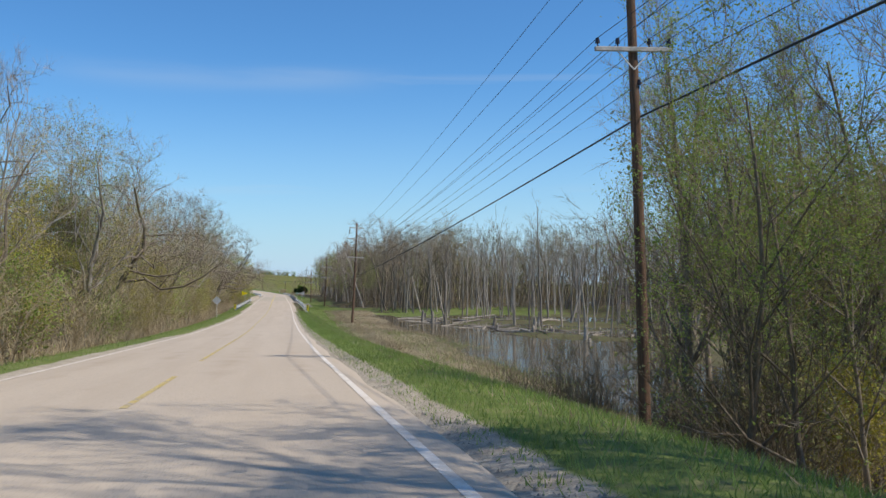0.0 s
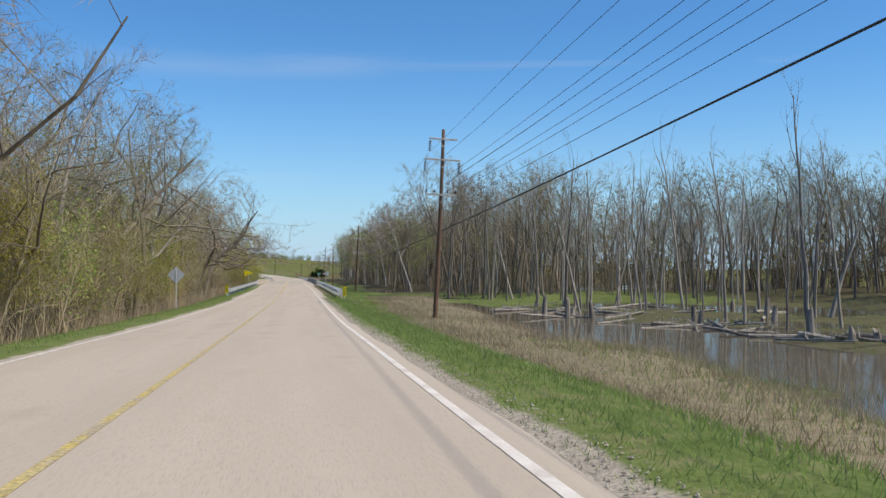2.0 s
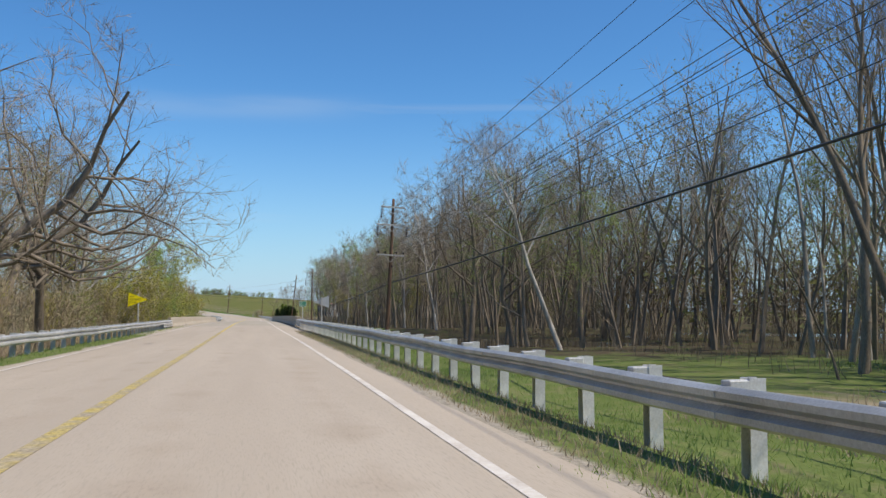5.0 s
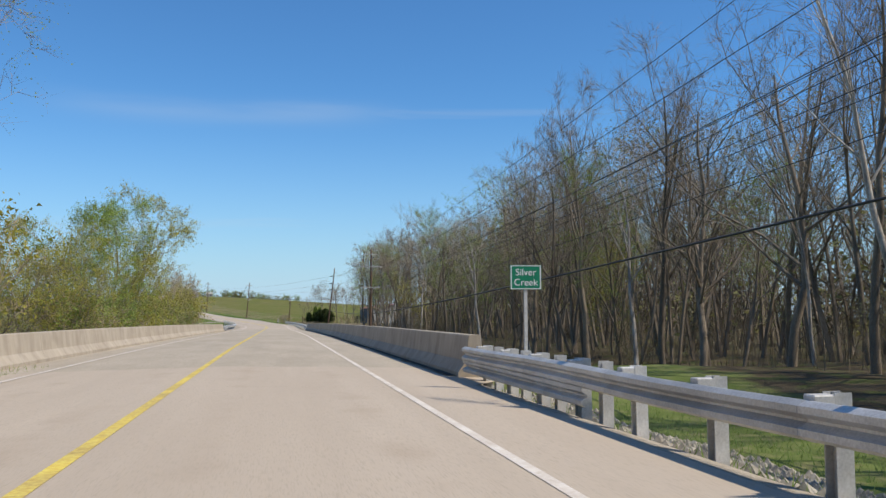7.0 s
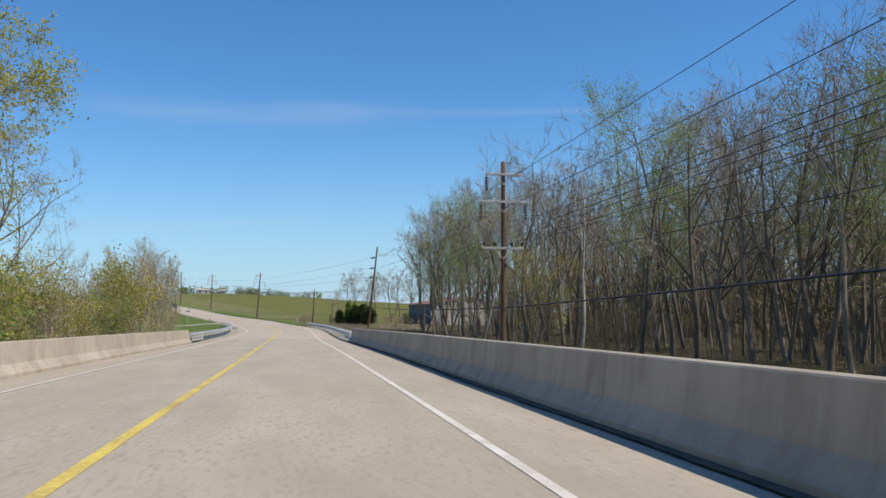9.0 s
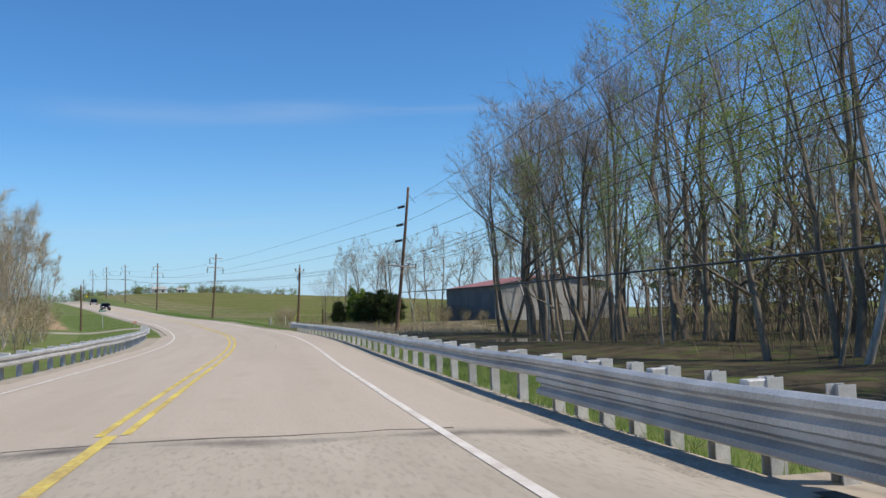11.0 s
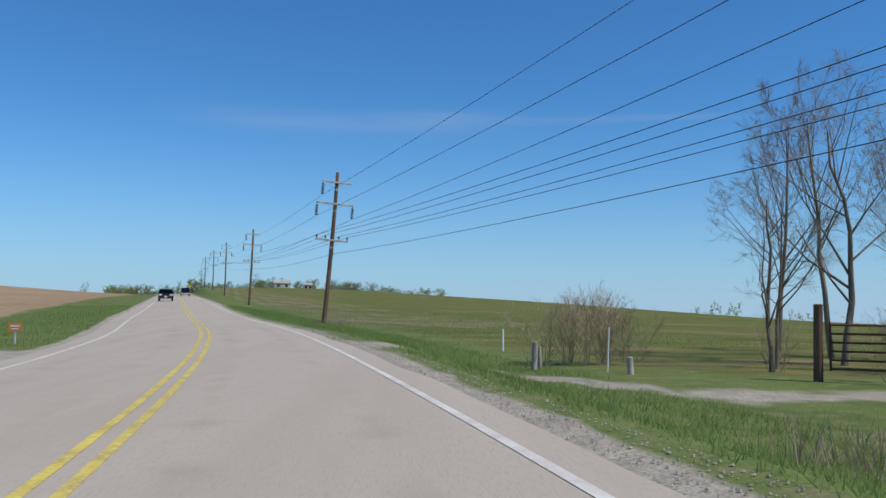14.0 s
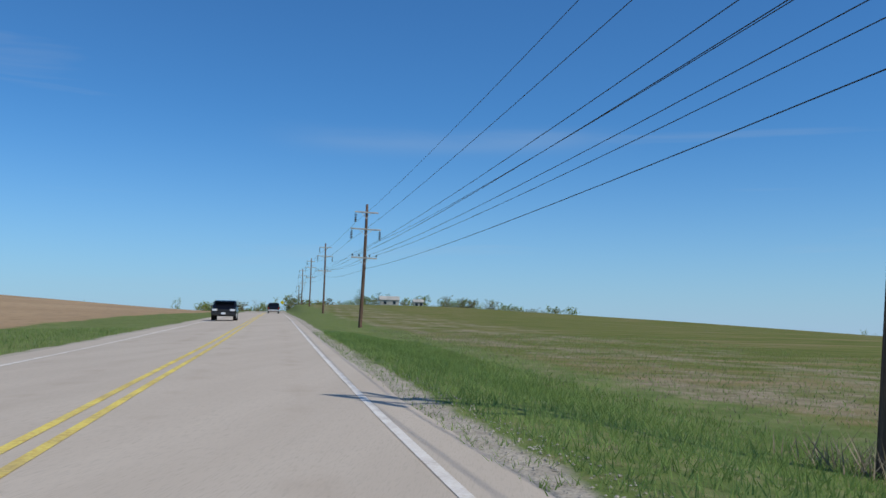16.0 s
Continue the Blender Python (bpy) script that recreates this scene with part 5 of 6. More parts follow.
for x, y, h, k in ((20.6, 270.4, 18.5, 1), (22.5, 266, 17.5, 1), (23.5, 273, 16.5, 0), (19.2, 254, 19, 1), (20.5, 247, 18.5, 1), (18.2, 212, 17, 4), (19, 203, 16, 4), (19, 217, 17.5, 1), (20, 208, 17, 0), (18.5, 228, 15, 1)):
    plant("t", FOREST, x, y, h, "tall dark bare tree with a straight trunk", "tree", RG, idx=k)
scatter(36, 250, 345, 20, 34, (13.5, 16.5), DARKW, BARE, RG, 1.1)
scatter(24, 345, 388, 20, 36, (17, 22), DARKW, BARE, RG, 1.1)
scatter(26, 165, 390, 16, 28, (6, 12), SLIM, THIN, RG)
for x, y, h, k in ((19.4, 389, 14, 1), (20.6, 385, 15.5, 0), (22.4, 388, 15, 1), (21.4, 380, 17, 4), (24.2, 390, 14.5, 0), (23.6, 383, 16, 1), (26, 388, 15, 5), (19.2, 377, 16, 1), (27.6, 384, 16, 0), (20.2, 372, 17, 5)):
    plant("t", FOREST, x, y, h, "tall dark bare tree with a straight trunk", "tree", RG, idx=k)
for x, y, h, k in ((22, 226, 9.5, 0), (20.5, 207, 12, 2), (24, 262, 9, 1), (23, 312, 16, 2), (20.5, 276, 15, 2), (19.6, 366, 11, 2), (19.3, 351, 15, 2), (20.5, 288, 10, 0), (21, 240, 9, 0), (20, 330, 9, 1), (21.5, 190, 9, 0), (22.5, 296, 14, 2), (24.5, 377, 12, 2), (21, 340, 8, 1), (21.5, 350, 15, 2), (24, 362, 17, 2), (28, 330, 11, 0), (30, 285, 12, 2), (26, 180, 10, 0)):
    plant("t", GREENISH, x, y, h, BUDS, "tree", RG, idx=k)
scatter(64, -6, 200, -10.9, -14.5, (7, 11.5), FUZZ, "tall tan thicket shrub with yellow-green buds", LG, 1.0, "shrub", "shrub")
for x, y, h in ((19.2, 200, 13), (20.2, 252, 13), (19.8, 309, 14), (18.6, 372, 12)):
    plant("t", GREENISH, x, y, h, "tree wrapped in bright green spring leaf", "tree", RG, idx=2)
for x, y, h in ((19.0, 193, 15), (18.6, 246, 13.5), (18.9, 281, 14), (18.4, 226, 14), (19.5, 318, 14), (18.8, 345, 15)):
    plant("t", [FOREST[3]], x, y, h, "pale-barked bare tree at the edge of the wood", "tree", RG, lean=(random.uniform(-4, 4), random.uniform(-7, 3)))
scatter(26, 70, 150, -9.8, -11.4, (4, 8), FUZZ, "tall tan thicket shrub with yellow-green buds", LG, 1.0, "shrub", "shrub")
SHR = "dense brown thicket of bare brush at the wood's edge"
scatter(74, -10, 235, -10.6, -14.5, (3.2, 6.4), SHRUB, SHR, LG, 1.0, "shrub", "shrub")
scatter(20, 0, 235, -10.8, -14.5, (4, 7.5), YSHRUB, "yellow-green budding shrub at the wood's edge", LG, 1.0, "shrub", "shrub")
scatter(20, 236, 335, -9.5, -13.5, (4.5, 8), [YSHRUB[0], YSHRUB[0], YSHRUB[1]], "yellow-green budding shrub at the wood's edge", LG, 1.0, "shrub", "shrub")
scatter(16, 236, 350, -9.5, -15, (3, 5.5), SHRUB, SHR, LG, 1.0, "shrub", "shrub")
scatter(22, 165, 400, 19, 34, (2, 4), DIMSHRUB, SHR, RG, 1.0, "shrub", "shrub")
scatter(22, 2, 40, 12, 22, (2.5, 5.5), DIMSHRUB, SHR, RG, 1.0, "shrub", "shrub")


def joined(name, places, protos, label, category):
    """Many far plants in one mesh of kind stuff: places are (x, y, z, height)."""
    vs, fs, mi, mats, n = [], [], [], [], 0
    data = []
    for tr, cr_ in protos:
        for me in (tr, cr_):
            co = np.empty(len(me.vertices) * 3); me.vertices.foreach_get("co", co)
            data.append((co.reshape(-1, 3), [tuple(q.vertices) for q in me.polygons], [q.material_index for q in me.polygons], list(me.materials)))
    for x, y, z, h, *own in places:
        k = protos.index(own[0]) if own else random.randrange(len(protos))
        hh = data[2 * k][0][:, 2].max()
        a, s = random.uniform(0, 6.28), h / hh
        c_, s_ = math.cos(a), math.sin(a)
        for co, fc, idx, ms in data[2 * k:2 * k + 2]:
            q = co * s * np.array([random.uniform(0.9, 1.2)] * 2 + [1.0])
            vs.append(np.stack([q[:, 0] * c_ - q[:, 1] * s_ + x, q[:, 0] * s_ + q[:, 1] * c_ + y, q[:, 2] + z], -1))
            fs += [tuple(i + n for i in f) for f in fc]
            n += len(q)
            for i in idx:
                m = ms[i]
                if m not in mats:
                    mats.append(m)
                mi.append(mats.index(m))
    me = mesh_of(name, np.concatenate(vs).tolist(), fs, mats)
    me.polygons.foreach_set("material_index", mi)
    return tagged(new(name, me), label, category, kind="stuff")


def spots(n, y0, y1, d0, d1, h):
    out = []
    for _ in range(n):
        y = random.uniform(y0, y1)
        x = float(xc(y)) + random.uniform(d0, d1)
        out.append((x, y, gz(x, y), random.uniform(*h)))
    return out


joined("far_woods", spots(350, 60, 195, 58, 115, (12, 17.5)) + spots(100, 150, 240, 28, 80, (12, 17)) + spots(190, 240, 345, 26, 80, (12, 16.5)) + spots(110, 155, 345, 24, 46, (13, 17)) + spots(120, 340, 388, 27, 90, (12, 17)) + spots(50, 395, 425, 42, 95, (11, 15)) + spots(40, -10, 60, 30, 60, (12, 16)) + spots(30, 395, 440, 45, 90, (9, 14)),
       FAR[:2], "deep bare woodland behind the nearer trees", "woods")
for side in sorted(DEEP):
    kinds = []
    for q in DEEP[side]:
        if q[4] not in kinds:
            kinds.append(q[4])
    joined("deep_woods", DEEP[side], kinds, "bare trees standing deeper in the wood", "woods")
joined("far_woods", spots(70, -30, 130, -22, -50, (13, 17)) + spots(60, 128, 240, -22, -50, (14, 19)) + spots(24, 240, 330, -24, -50, (9, 13)), FAR[:2], "deep bare woodland behind the nearer trees", "woods")
joined("far_treeline", spots(60, 755, 800, 50, 108, (2.4, 4.6)) + spots(36, 800, 880, -40, 30, (4, 7)) + spots(20, 770, 800, -20, 40, (3, 5)), FARBUSH, "low bushes just leafing out along the field's far edge", "bushes")
joined("far_treeline", spots(10, 765, 800, 60, 105, (4, 6)) + spots(14, 830, 900, 270, 330, (13, 16)) + spots(30, 900, 1100, 150, 420, (6, 11)) + spots(30, 820, 960, -50, 25, (6, 9.5)) + spots(16, 520, 640, 420, 640, (5, 8)) + spots(30, 900, 1000, -420, -60, (5, 8)),
       [FAR[1], FAR[2], FAR[2], FAR[2]], "low hazy treeline beyond the fields", "treeline")

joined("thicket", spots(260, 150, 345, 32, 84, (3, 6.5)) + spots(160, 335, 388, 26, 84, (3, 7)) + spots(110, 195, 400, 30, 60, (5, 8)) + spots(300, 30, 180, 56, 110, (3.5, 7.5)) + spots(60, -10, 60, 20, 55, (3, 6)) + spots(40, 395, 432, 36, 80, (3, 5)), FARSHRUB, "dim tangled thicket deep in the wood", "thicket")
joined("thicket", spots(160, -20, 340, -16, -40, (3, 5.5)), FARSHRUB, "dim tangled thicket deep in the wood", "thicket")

# ---- evergreen bushes by the bend ----


def evergreen(x, y, h, w_, mat, label, seed, n=4200, cone=0.75):
    """A dense ragged juniper: rising limbs, each clothed with short pointed sprays. cone: how fast it narrows upwards."""
    r = np.random.default_rng(seed)
    t = thing("evergreen_bush", (x, y, gz(x, y)), label, "bush", "evergreen bushes")
    bm = tube(bmesh.new(), (0, 0, -0.2), (0, 0, h * 0.85), 0.11, 0.025, 7)
    limbs = 46 if n > 3000 else 22
    v, f = [], []
    tone = r.uniform(0.8, 1.2, limbs)
    for q in range(limbs):
        z0 = h * 0.93 * (q + r.uniform(0, 1)) / limbs
        a = q * 2.4 + r.uniform(-0.5, 0.5)
        reach = w_ * tone[q] * max(0.12, 1 - z0 / h) ** cone * (0.8 if z0 < 0.1 * h else 1.0)
        d = unit(np.array([math.cos(a), math.sin(a), r.uniform(0.25, 0.75)]))
        base = np.array([0, 0, z0 * 0.92 + 0.05])
        tip = base + d * reach
        if q % 3 == 0:
            tube(bm, base, base + d * reach * 0.8, 0.03, 0.01, 4)
        m = int(n / limbs * (0.45 + reach / w_))
        for _ in range(m):
            u = r.uniform(0.25, 1.0) ** 0.7
            p_ = base + (tip - base) * u + r.normal(size=3) * (0.08 + 0.13 * w_ * (1.15 - u)) * np.array([1, 1, 0.7])
            p_[2] = max(p_[2], 0.05)
            out = unit(d * 0.8 + r.normal(size=3) * 0.45 + np.array([0, 0, 0.55])) * r.uniform(0.07, 0.17)
            side = unit(np.cross(out, r.normal(size=3))) * r.uniform(0.012, 0.03)
            k = len(v)
            v += [tuple(p_ - side), tuple(p_ + side), tuple(p_ + out), tuple(p_ - side * 0.5 - out * 0.2), tuple(p_ + side * 2.2), tuple(p_ + out * 0.6 + side * 3)]
            f += [(k, k + 1, k + 2), (k + 3, k + 4, k + 5)]
    part("trunk", bm, M_BARK, t)
    part("foliage", mesh_of("foliage", v, f, [mat]), mat, t)
    return t


evergreen(11.9, 406.0, 3.4, 1.95, M_CEDAR, "broad dark green juniper behind the guard rail end", 71, 13000, 0.35)
evergreen(12.95, 404.6, 3.0, 1.6, M_CEDAR, "broad dark green juniper behind the guard rail end", 76, 9000, 0.4)
evergreen(10.7, 407.6, 2.9, 1.5, M_CEDAR, "broad dark green juniper behind the guard rail end", 78, 8000, 0.4)
evergreen(11.1, 415.2, 3.7, 1.3, M_CEDARL, "lighter green upright juniper", 72, 9000, 0.6)
evergreen(10.6, 418.2, 4.5, 1.0, M_CEDARL, "lighter green upright juniper", 74, 7000, 0.7)
evergreen(11.6, 417.0, 4.4, 0.7, M_CEDARL, "lighter green upright juniper", 77, 4500, 0.7)
evergreen(9.1, 418.7, 2.75, 1.05, M_CEDAR, "small dark green juniper", 73, 6000, 0.55)
for x, y, h, k in ((9.2, 430, 6.4, 0), (12.3, 432, 9.6, 4), (13.4, 435, 11.2, 1), (15.2, 434, 9.0, 2), (22, 446, 9.0, 0), (26, 450, 8, 2), (30, 428, 8.5, 1), (33, 424, 12.5, 0), (36, 423, 12, 1), (39, 426, 13, 1), (29, 425, 12, 4), (43, 424, 13, 0), (25, 427, 11, 4), (11, 434, 9.5, 0), (17, 436, 10.5, 1), (28, 432, 8, 2), (40, 420, 9, 0), (18.5, 424, 9, 3), (21, 428, 10, 0)):
    plant("t", FOREST, x, y, h, "bare tree with open spreading limbs near the bend", "tree", RG, idx=k)
plant("t", FOREST, 8.3, 428.2, 6.0, "bare tree with open spreading limbs near the bend", "tree", RG, idx=4)
for x, y, h in ((2.3, 429.8, 1.9), (2.9, 430.1, 2.1), (3.5, 429.7, 2.0), (4.1, 430.0, 2.1), (4.7, 429.9, 1.7), (3.2, 430.6, 2.2), (4.4, 430.7, 2.3)):
    plant("b", SHRUB, x, y, h, "bare brown brush clump beside the gravel drive", "shrub", RG, name="shrub", idx=0)
for x, y, h in ((9.5, 424.6, 1.6), (8.4, 428.0, 1.5), (16.5, 410, 2.0), (19, 413, 2.4), (18, 416, 2.6), (20.6, 418, 2.2), (6.0, 409, 1.2), (13, 430, 1.8), (14.5, 409.5, 1.8), (14.2, 400.5, 1.5), (15.6, 402.4, 1.7), (16.9, 399.2, 1.4), (18.2, 403.5, 1.6), (10.2, 423.6, 1.2), (19.4, 401, 1.2), (20.4, 399.4, 1.3), (21.6, 402.2, 1.0), (23.5, 400.6, 1.1), (17.6, 405.6, 1.5), (11, 410, 1.6), (17, 407.5, 2.0)):
    plant("b", SHRUB, x, y, h, "low tangle of bare brush", "shrub", RG, name="shrub")

for x, y, h in ((21.2, 408.5, 1.6), (20.8, 411, 1.8), (20.4, 414, 2.0), (19.6, 410, 1.3), (20.6, 417, 2.2), (21.2, 419.5, 2.4), (22.2, 404.6, 0.9), (28.5, 402.6, 0.9)):
    plant("b", DIMSHRUB, x, y, h, "dense dark brush against the farm building", "shrub", RG, name="shrub")
for x, y, h, k in ((14.5, 430, 10, 1), (16.5, 427, 9.5, 0), (19.5, 432, 11, 1), (23, 431, 12, 0), (26.5, 429, 11.5, 1), (31, 427, 12.5, 1), (35, 428, 12, 0), (41, 430, 13, 1), (46, 426, 13, 0), (25.6, 400.8, 11, 3), (29.4, 400.2, 12, 3)):
    plant("t", FOREST, x, y, h, "bare tree with open spreading limbs near the bend", "tree", RG, idx=k)

# ---- metal farm building ----
b = thing("farm_building", (23.0, 404.0, gz(26, 408)), "grey metal farm building with a faded red roof among brush", "building", rz_=5.3)
W_, L_, E_, R_ = 12.5, 16.0, 3.5, 4.5


def ribbed(width, height, gable=0.0):
    bm = bmesh.new()
    n = int(width / 0.3)
    for i in range(n):
        x0, x1 = i * width / n, (i + 1) * width / n
        mid = (x0 + x1) / 2
        top = lambda x: height + gable * (1 - abs(2 * x / width - 1))
        xs = [x0, x0 + 0.03, x0 + 0.06, x1]
        zs = [0, -0.012, 0, 0]
        for (xa, da), (xb, db) in zip(zip(xs, zs), list(zip(xs, zs))[1:]):
            q = [bm.verts.new(c_) for c_ in ((xa, da, -0.3), (xb, db, -0.3), (xb, db, top(xb)), (xa, da, top(xa)))]
            bm.faces.new(q)
    return bm


front = part("front_wall", ribbed(W_, E_, R_ - E_), M_SIDING, b)
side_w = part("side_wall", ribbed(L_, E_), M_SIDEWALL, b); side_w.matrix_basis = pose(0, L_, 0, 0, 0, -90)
back = part("back_wall", ribbed(W_, E_, R_ - E_), M_SIDING, b); back.matrix_basis = pose(W_, L_, 0, 0, 0, 180)
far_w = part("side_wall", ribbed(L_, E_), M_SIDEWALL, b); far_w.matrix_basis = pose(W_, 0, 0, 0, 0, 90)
for sgn in (0, 1):
    bm = bmesh.new()
    x_e, x_r = (-0.35, W_ / 2) if not sgn else (W_ + 0.35, W_ / 2)
    z_e = E_ - 0.35 * (R_ - E_) / (W_ / 2)
    n = 30
    for i in range(n):
        y0, y1 = -0.3 + (L_ + 0.6) * i / n, -0.3 + (L_ + 0.6) * (i + 1) / n
        for (a, da), (c_, dc) in (((y0, 0), (y0 + 0.05, 0.035)), ((y0 + 0.05, 0.035), (y0 + 0.1, 0)), ((y0 + 0.1, 0), (y1, 0))):
            bm.faces.new([bm.verts.new(q) for q in ((x_e, a, z_e + 0.06 + da), (x_e, c_, z_e + 0.06 + dc), (x_r, c_, R_ + 0.06 + dc), (x_r, a, R_ + 0.06 + da))])
    part("roof_slope", bm, M_ROOF, b)

# ---- far farmstead ----
for x, y, h, wd in ((-58, 752, 7.0, 3.6), (-52, 757, 6.0, 3.0), (-48, 750, 5.0, 2.6), (-70, 760, 4.0, 2.2)):
    evergreen(x, y, h, wd, M_CEDAR, "dark evergreen by the distant farmstead", int(x * -3), 1400)


def small_house(x, y, sx, sy, h, label):
    t = thing("house", (x, y, gz(x, y)), label, "house", "distant farmstead", rz_=12)
    part("wall", boxed(sx, sy, h, (0, 0, h / 2)), M_SIDING, t)
    bm = bmesh.new()
    prism(bm, [(-sy / 2 - 0.3, h), (sy / 2 + 0.3, h), (0, h + sy * 0.32)], -sx / 2 - 0.3, sx / 2 + 0.3, "yz")
    part("roof", bm, M_SIDING, t)
    for q in (-0.25, 0.25):
        part("window", boxed(0.9, 0.06, 1.0, (q * sx, -sy / 2 - 0.03, h * 0.55)), M_GLASS, t)


small_house(-46, 738, 6, 4, 2.0, "small white house on the knoll")
small_house(-37, 744, 3, 3, 1.8, "small white shed on the knoll")

# ---- vehicles ----


def vehicle(name, at, yaw, label, length, width, height, pickup=False):
    t = thing(name, at, label, "car", "vehicles on the road", rz_=yaw)
    L, H = length / 2, height
    if pickup:
        side = [(-L, 0.35), (L, 0.35), (L, 0.75), (L - 0.15, 1.0), (1.25, 1.08), (0.45, H - 0.06), (-0.1, H), (-0.75, H - 0.04), (-0.95, 1.12), (-L + 0.02, 1.12)]
    else:
        side = [(-L, 0.35), (L, 0.32), (L + 0.02, 0.7), (L - 0.2, 0.92), (1.0, 1.04), (0.35, H - 0.1), (-0.3, H), (-L + 0.75, H - 0.06), (-L + 0.1, 1.1), (-L, 0.9)]
    bm = bmesh.new()
    prism(bm, [(y, z) for y, z in side], -width / 2, width / 2, "yz")
    bmesh.ops.bevel(bm, geom=bm.edges[:], offset=0.06, segments=2, affect="EDGES")
    for v in bm.verts:
        if v.co.z > 1.1:
            v.co.x *= 1 - 0.16 * (v.co.z - 1.1) / (H - 1.1)
    body = part("body", bm, M_CAR, t)
    zg = (1.12 + H) / 2
    ws = boxed(width * 0.78, 0.04, (H - 1.1) * 0.85, (0, 0.78 if pickup else 0.66, zg), (-48 if pickup else -52, 0, 0))
    part("windscreen", ws, M_GLASS, body)
    rear = boxed(width * 0.74, 0.04, (H - 1.15) * 0.7, (0, -0.9 if pickup else -L + 0.36, zg), (14 if pickup else 40, 0, 0))
    part("rear_window", rear, M_GLASS, body)
    for sx in (-1, 1):
        part("side_window", boxed(0.03, 1.7 if not pickup else 1.1, (H - 1.15) * 0.6, (sx * (width * 0.463), -0.35 if not pickup else -0.15, zg - 0.02), (0, sx * -8, 0)), M_GLASS, body)
        part("headlight", boxed(0.38, 0.08, 0.16, (sx * width * 0.36, L - 0.03, 0.78), bevel=0.02), M_LAMP, body)
        part("tail_light", boxed(0.14, 0.06, 0.3, (sx * width * 0.44, -L + 0.0, 0.86), bevel=0.02), M_RED, body)
        part("mirror", boxed(0.16, 0.1, 0.13, (sx * (width / 2 + 0.08), 0.72, 1.12), bevel=0.03), M_CAR, body)
        for sy in (-1, 1):
            wb_ = bmesh.new()
            tube(wb_, (sx * (width / 2 - 0.22), sy * L * 0.6, 0.34), (sx * (width / 2 + 0.01), sy * L * 0.6, 0.34), 0.34, 0.34, 18)
            wl_ = part("wheel", wb_, M_RUBBER, t)
            part("rim", tube(bmesh.new(), (sx * (width / 2), sy * L * 0.6, 0.34), (sx * (width / 2 + 0.025), sy * L * 0.6, 0.34), 0.2, 0.17, 12), M_STEELP, wl_)
    part("bumper", boxed(width * 0.96, 0.14, 0.22, (0, L + 0.0, 0.48), bevel=0.03), M_BLACK, t)
    part("bumper", boxed(width * 0.96, 0.14, 0.2, (0, -L - 0.02, 0.5), bevel=0.03), M_BLACK if not pickup else M_STEELP, t)
    part("grille", boxed(width * 0.5, 0.04, 0.2, (0, L + 0.01, 0.72), bevel=0.01), M_BLACK, t)
    part("number_plate", boxed(0.32, 0.02, 0.15, (0, (L + 0.08) if not pickup else (-L - 0.1), 0.52)), M_SIGNW, t)
    return t


def drive_at(y, d):
    p_ = on_road(y, d)
    s, c_ = heading(y)
    return (p_.x, p_.y, road_height(y, d) + 0.0), -math.degrees(math.atan2(float(s), float(c_)))


p_, a_ = drive_at(522, -1.8)
vehicle("car", p_, a_ + 180, "black car on the road with its front towards the bridge", 4.5, 1.85, 1.6)
p_, a_ = drive_at(604, 1.8)
vehicle("pickup_truck", p_, a_, "dark pickup truck on the road near the crest", 5.4, 1.95, 1.85, True)

# ---- roadside odds ----


def marker_post(x, y, h, r, mat, label, lean=0.0):
    t = thing("marker_post", (x, y, gz(x, y)), label, "post", "roadside posts", tilt=(0, lean))
    part("post", tube(bmesh.new(), (0, 0, -0.3), (0, 0, h), r, r * 0.95, 10), mat, t)
    part("cap", tube(bmesh.new(), (0, 0, h), (0, 0, h + 0.03), r * 1.05, r * 0.7, 10), mat, t)


marker_post(1.73, 428.2, 0.75, 0.085, M_PALE, "short pale wooden post by the gravel drive", 2)
marker_post(1.98, 428.7, 0.6, 0.05, M_PALE, "thin pale post beside a thicker one", -3)
marker_post(3.9, 426.4, 0.42, 0.085, M_PALE, "stub of a pale post by the gravel drive", -4)
marker_post(3.5, 427.2, 1.15, 0.02, M_SIGNW, "thin white marker stake in the grass", 2)
marker_post(1.9, 436.8, 0.8, 0.035, M_SIGNW, "thin white marker stake in the grass")
marker_post(7.7, 424.3, 1.75, 0.11, M_POLE, "dark wooden gate post", 1)
g = thing("farm_gate", (7.95, 424.2, gz(7.9, 424.2)), "rusty tubular steel farm gate, closed", "gate", rz_=-35)
for i in range(6):
    part("rail", tube(bmesh.new(), (0, 0, 0.3 + 0.2 * i), (3.4, 0, 0.3 + 0.2 * i), 0.025, 0.025, 8), M_RUST, g)
for x in (0, 1.7, 3.4):
    part("upright", tube(bmesh.new(), (x, 0, 0.25), (x, 0, 1.35), 0.028, 0.028, 8), M_RUST, g)
t = post_sign("yard_sign", (-14.3, 433.5, gz(-14.3, 433.5) + 0.55), "small orange yard sign in the grass", [(-0.22, -0.14), (0.22, -0.14), (0.22, 0.14), (-0.22, 0.14)], M_ORANGE, True)
part("faded_lettering", boxed(0.3, 0.004, 0.045, (0, -0.008, 0.59)), M_SIGNW, t)
part("faded_lettering", boxed(0.24, 0.004, 0.035, (0, -0.008, 0.5)), M_SIGNW, t)
t = post_sign("street_sign", (-19.1, 440.0, -5.25), "small green street name sign on a post", [(-0.42, -0.12), (0.42, -0.12), (0.42, 0.12), (-0.42, 0.12)], M_GREEN, True)
part("faded_lettering", boxed(0.6, 0.004, 0.07, (0, -0.008, -5.25 - gz(-19.1, 440.0))), M_SIGNW, t)
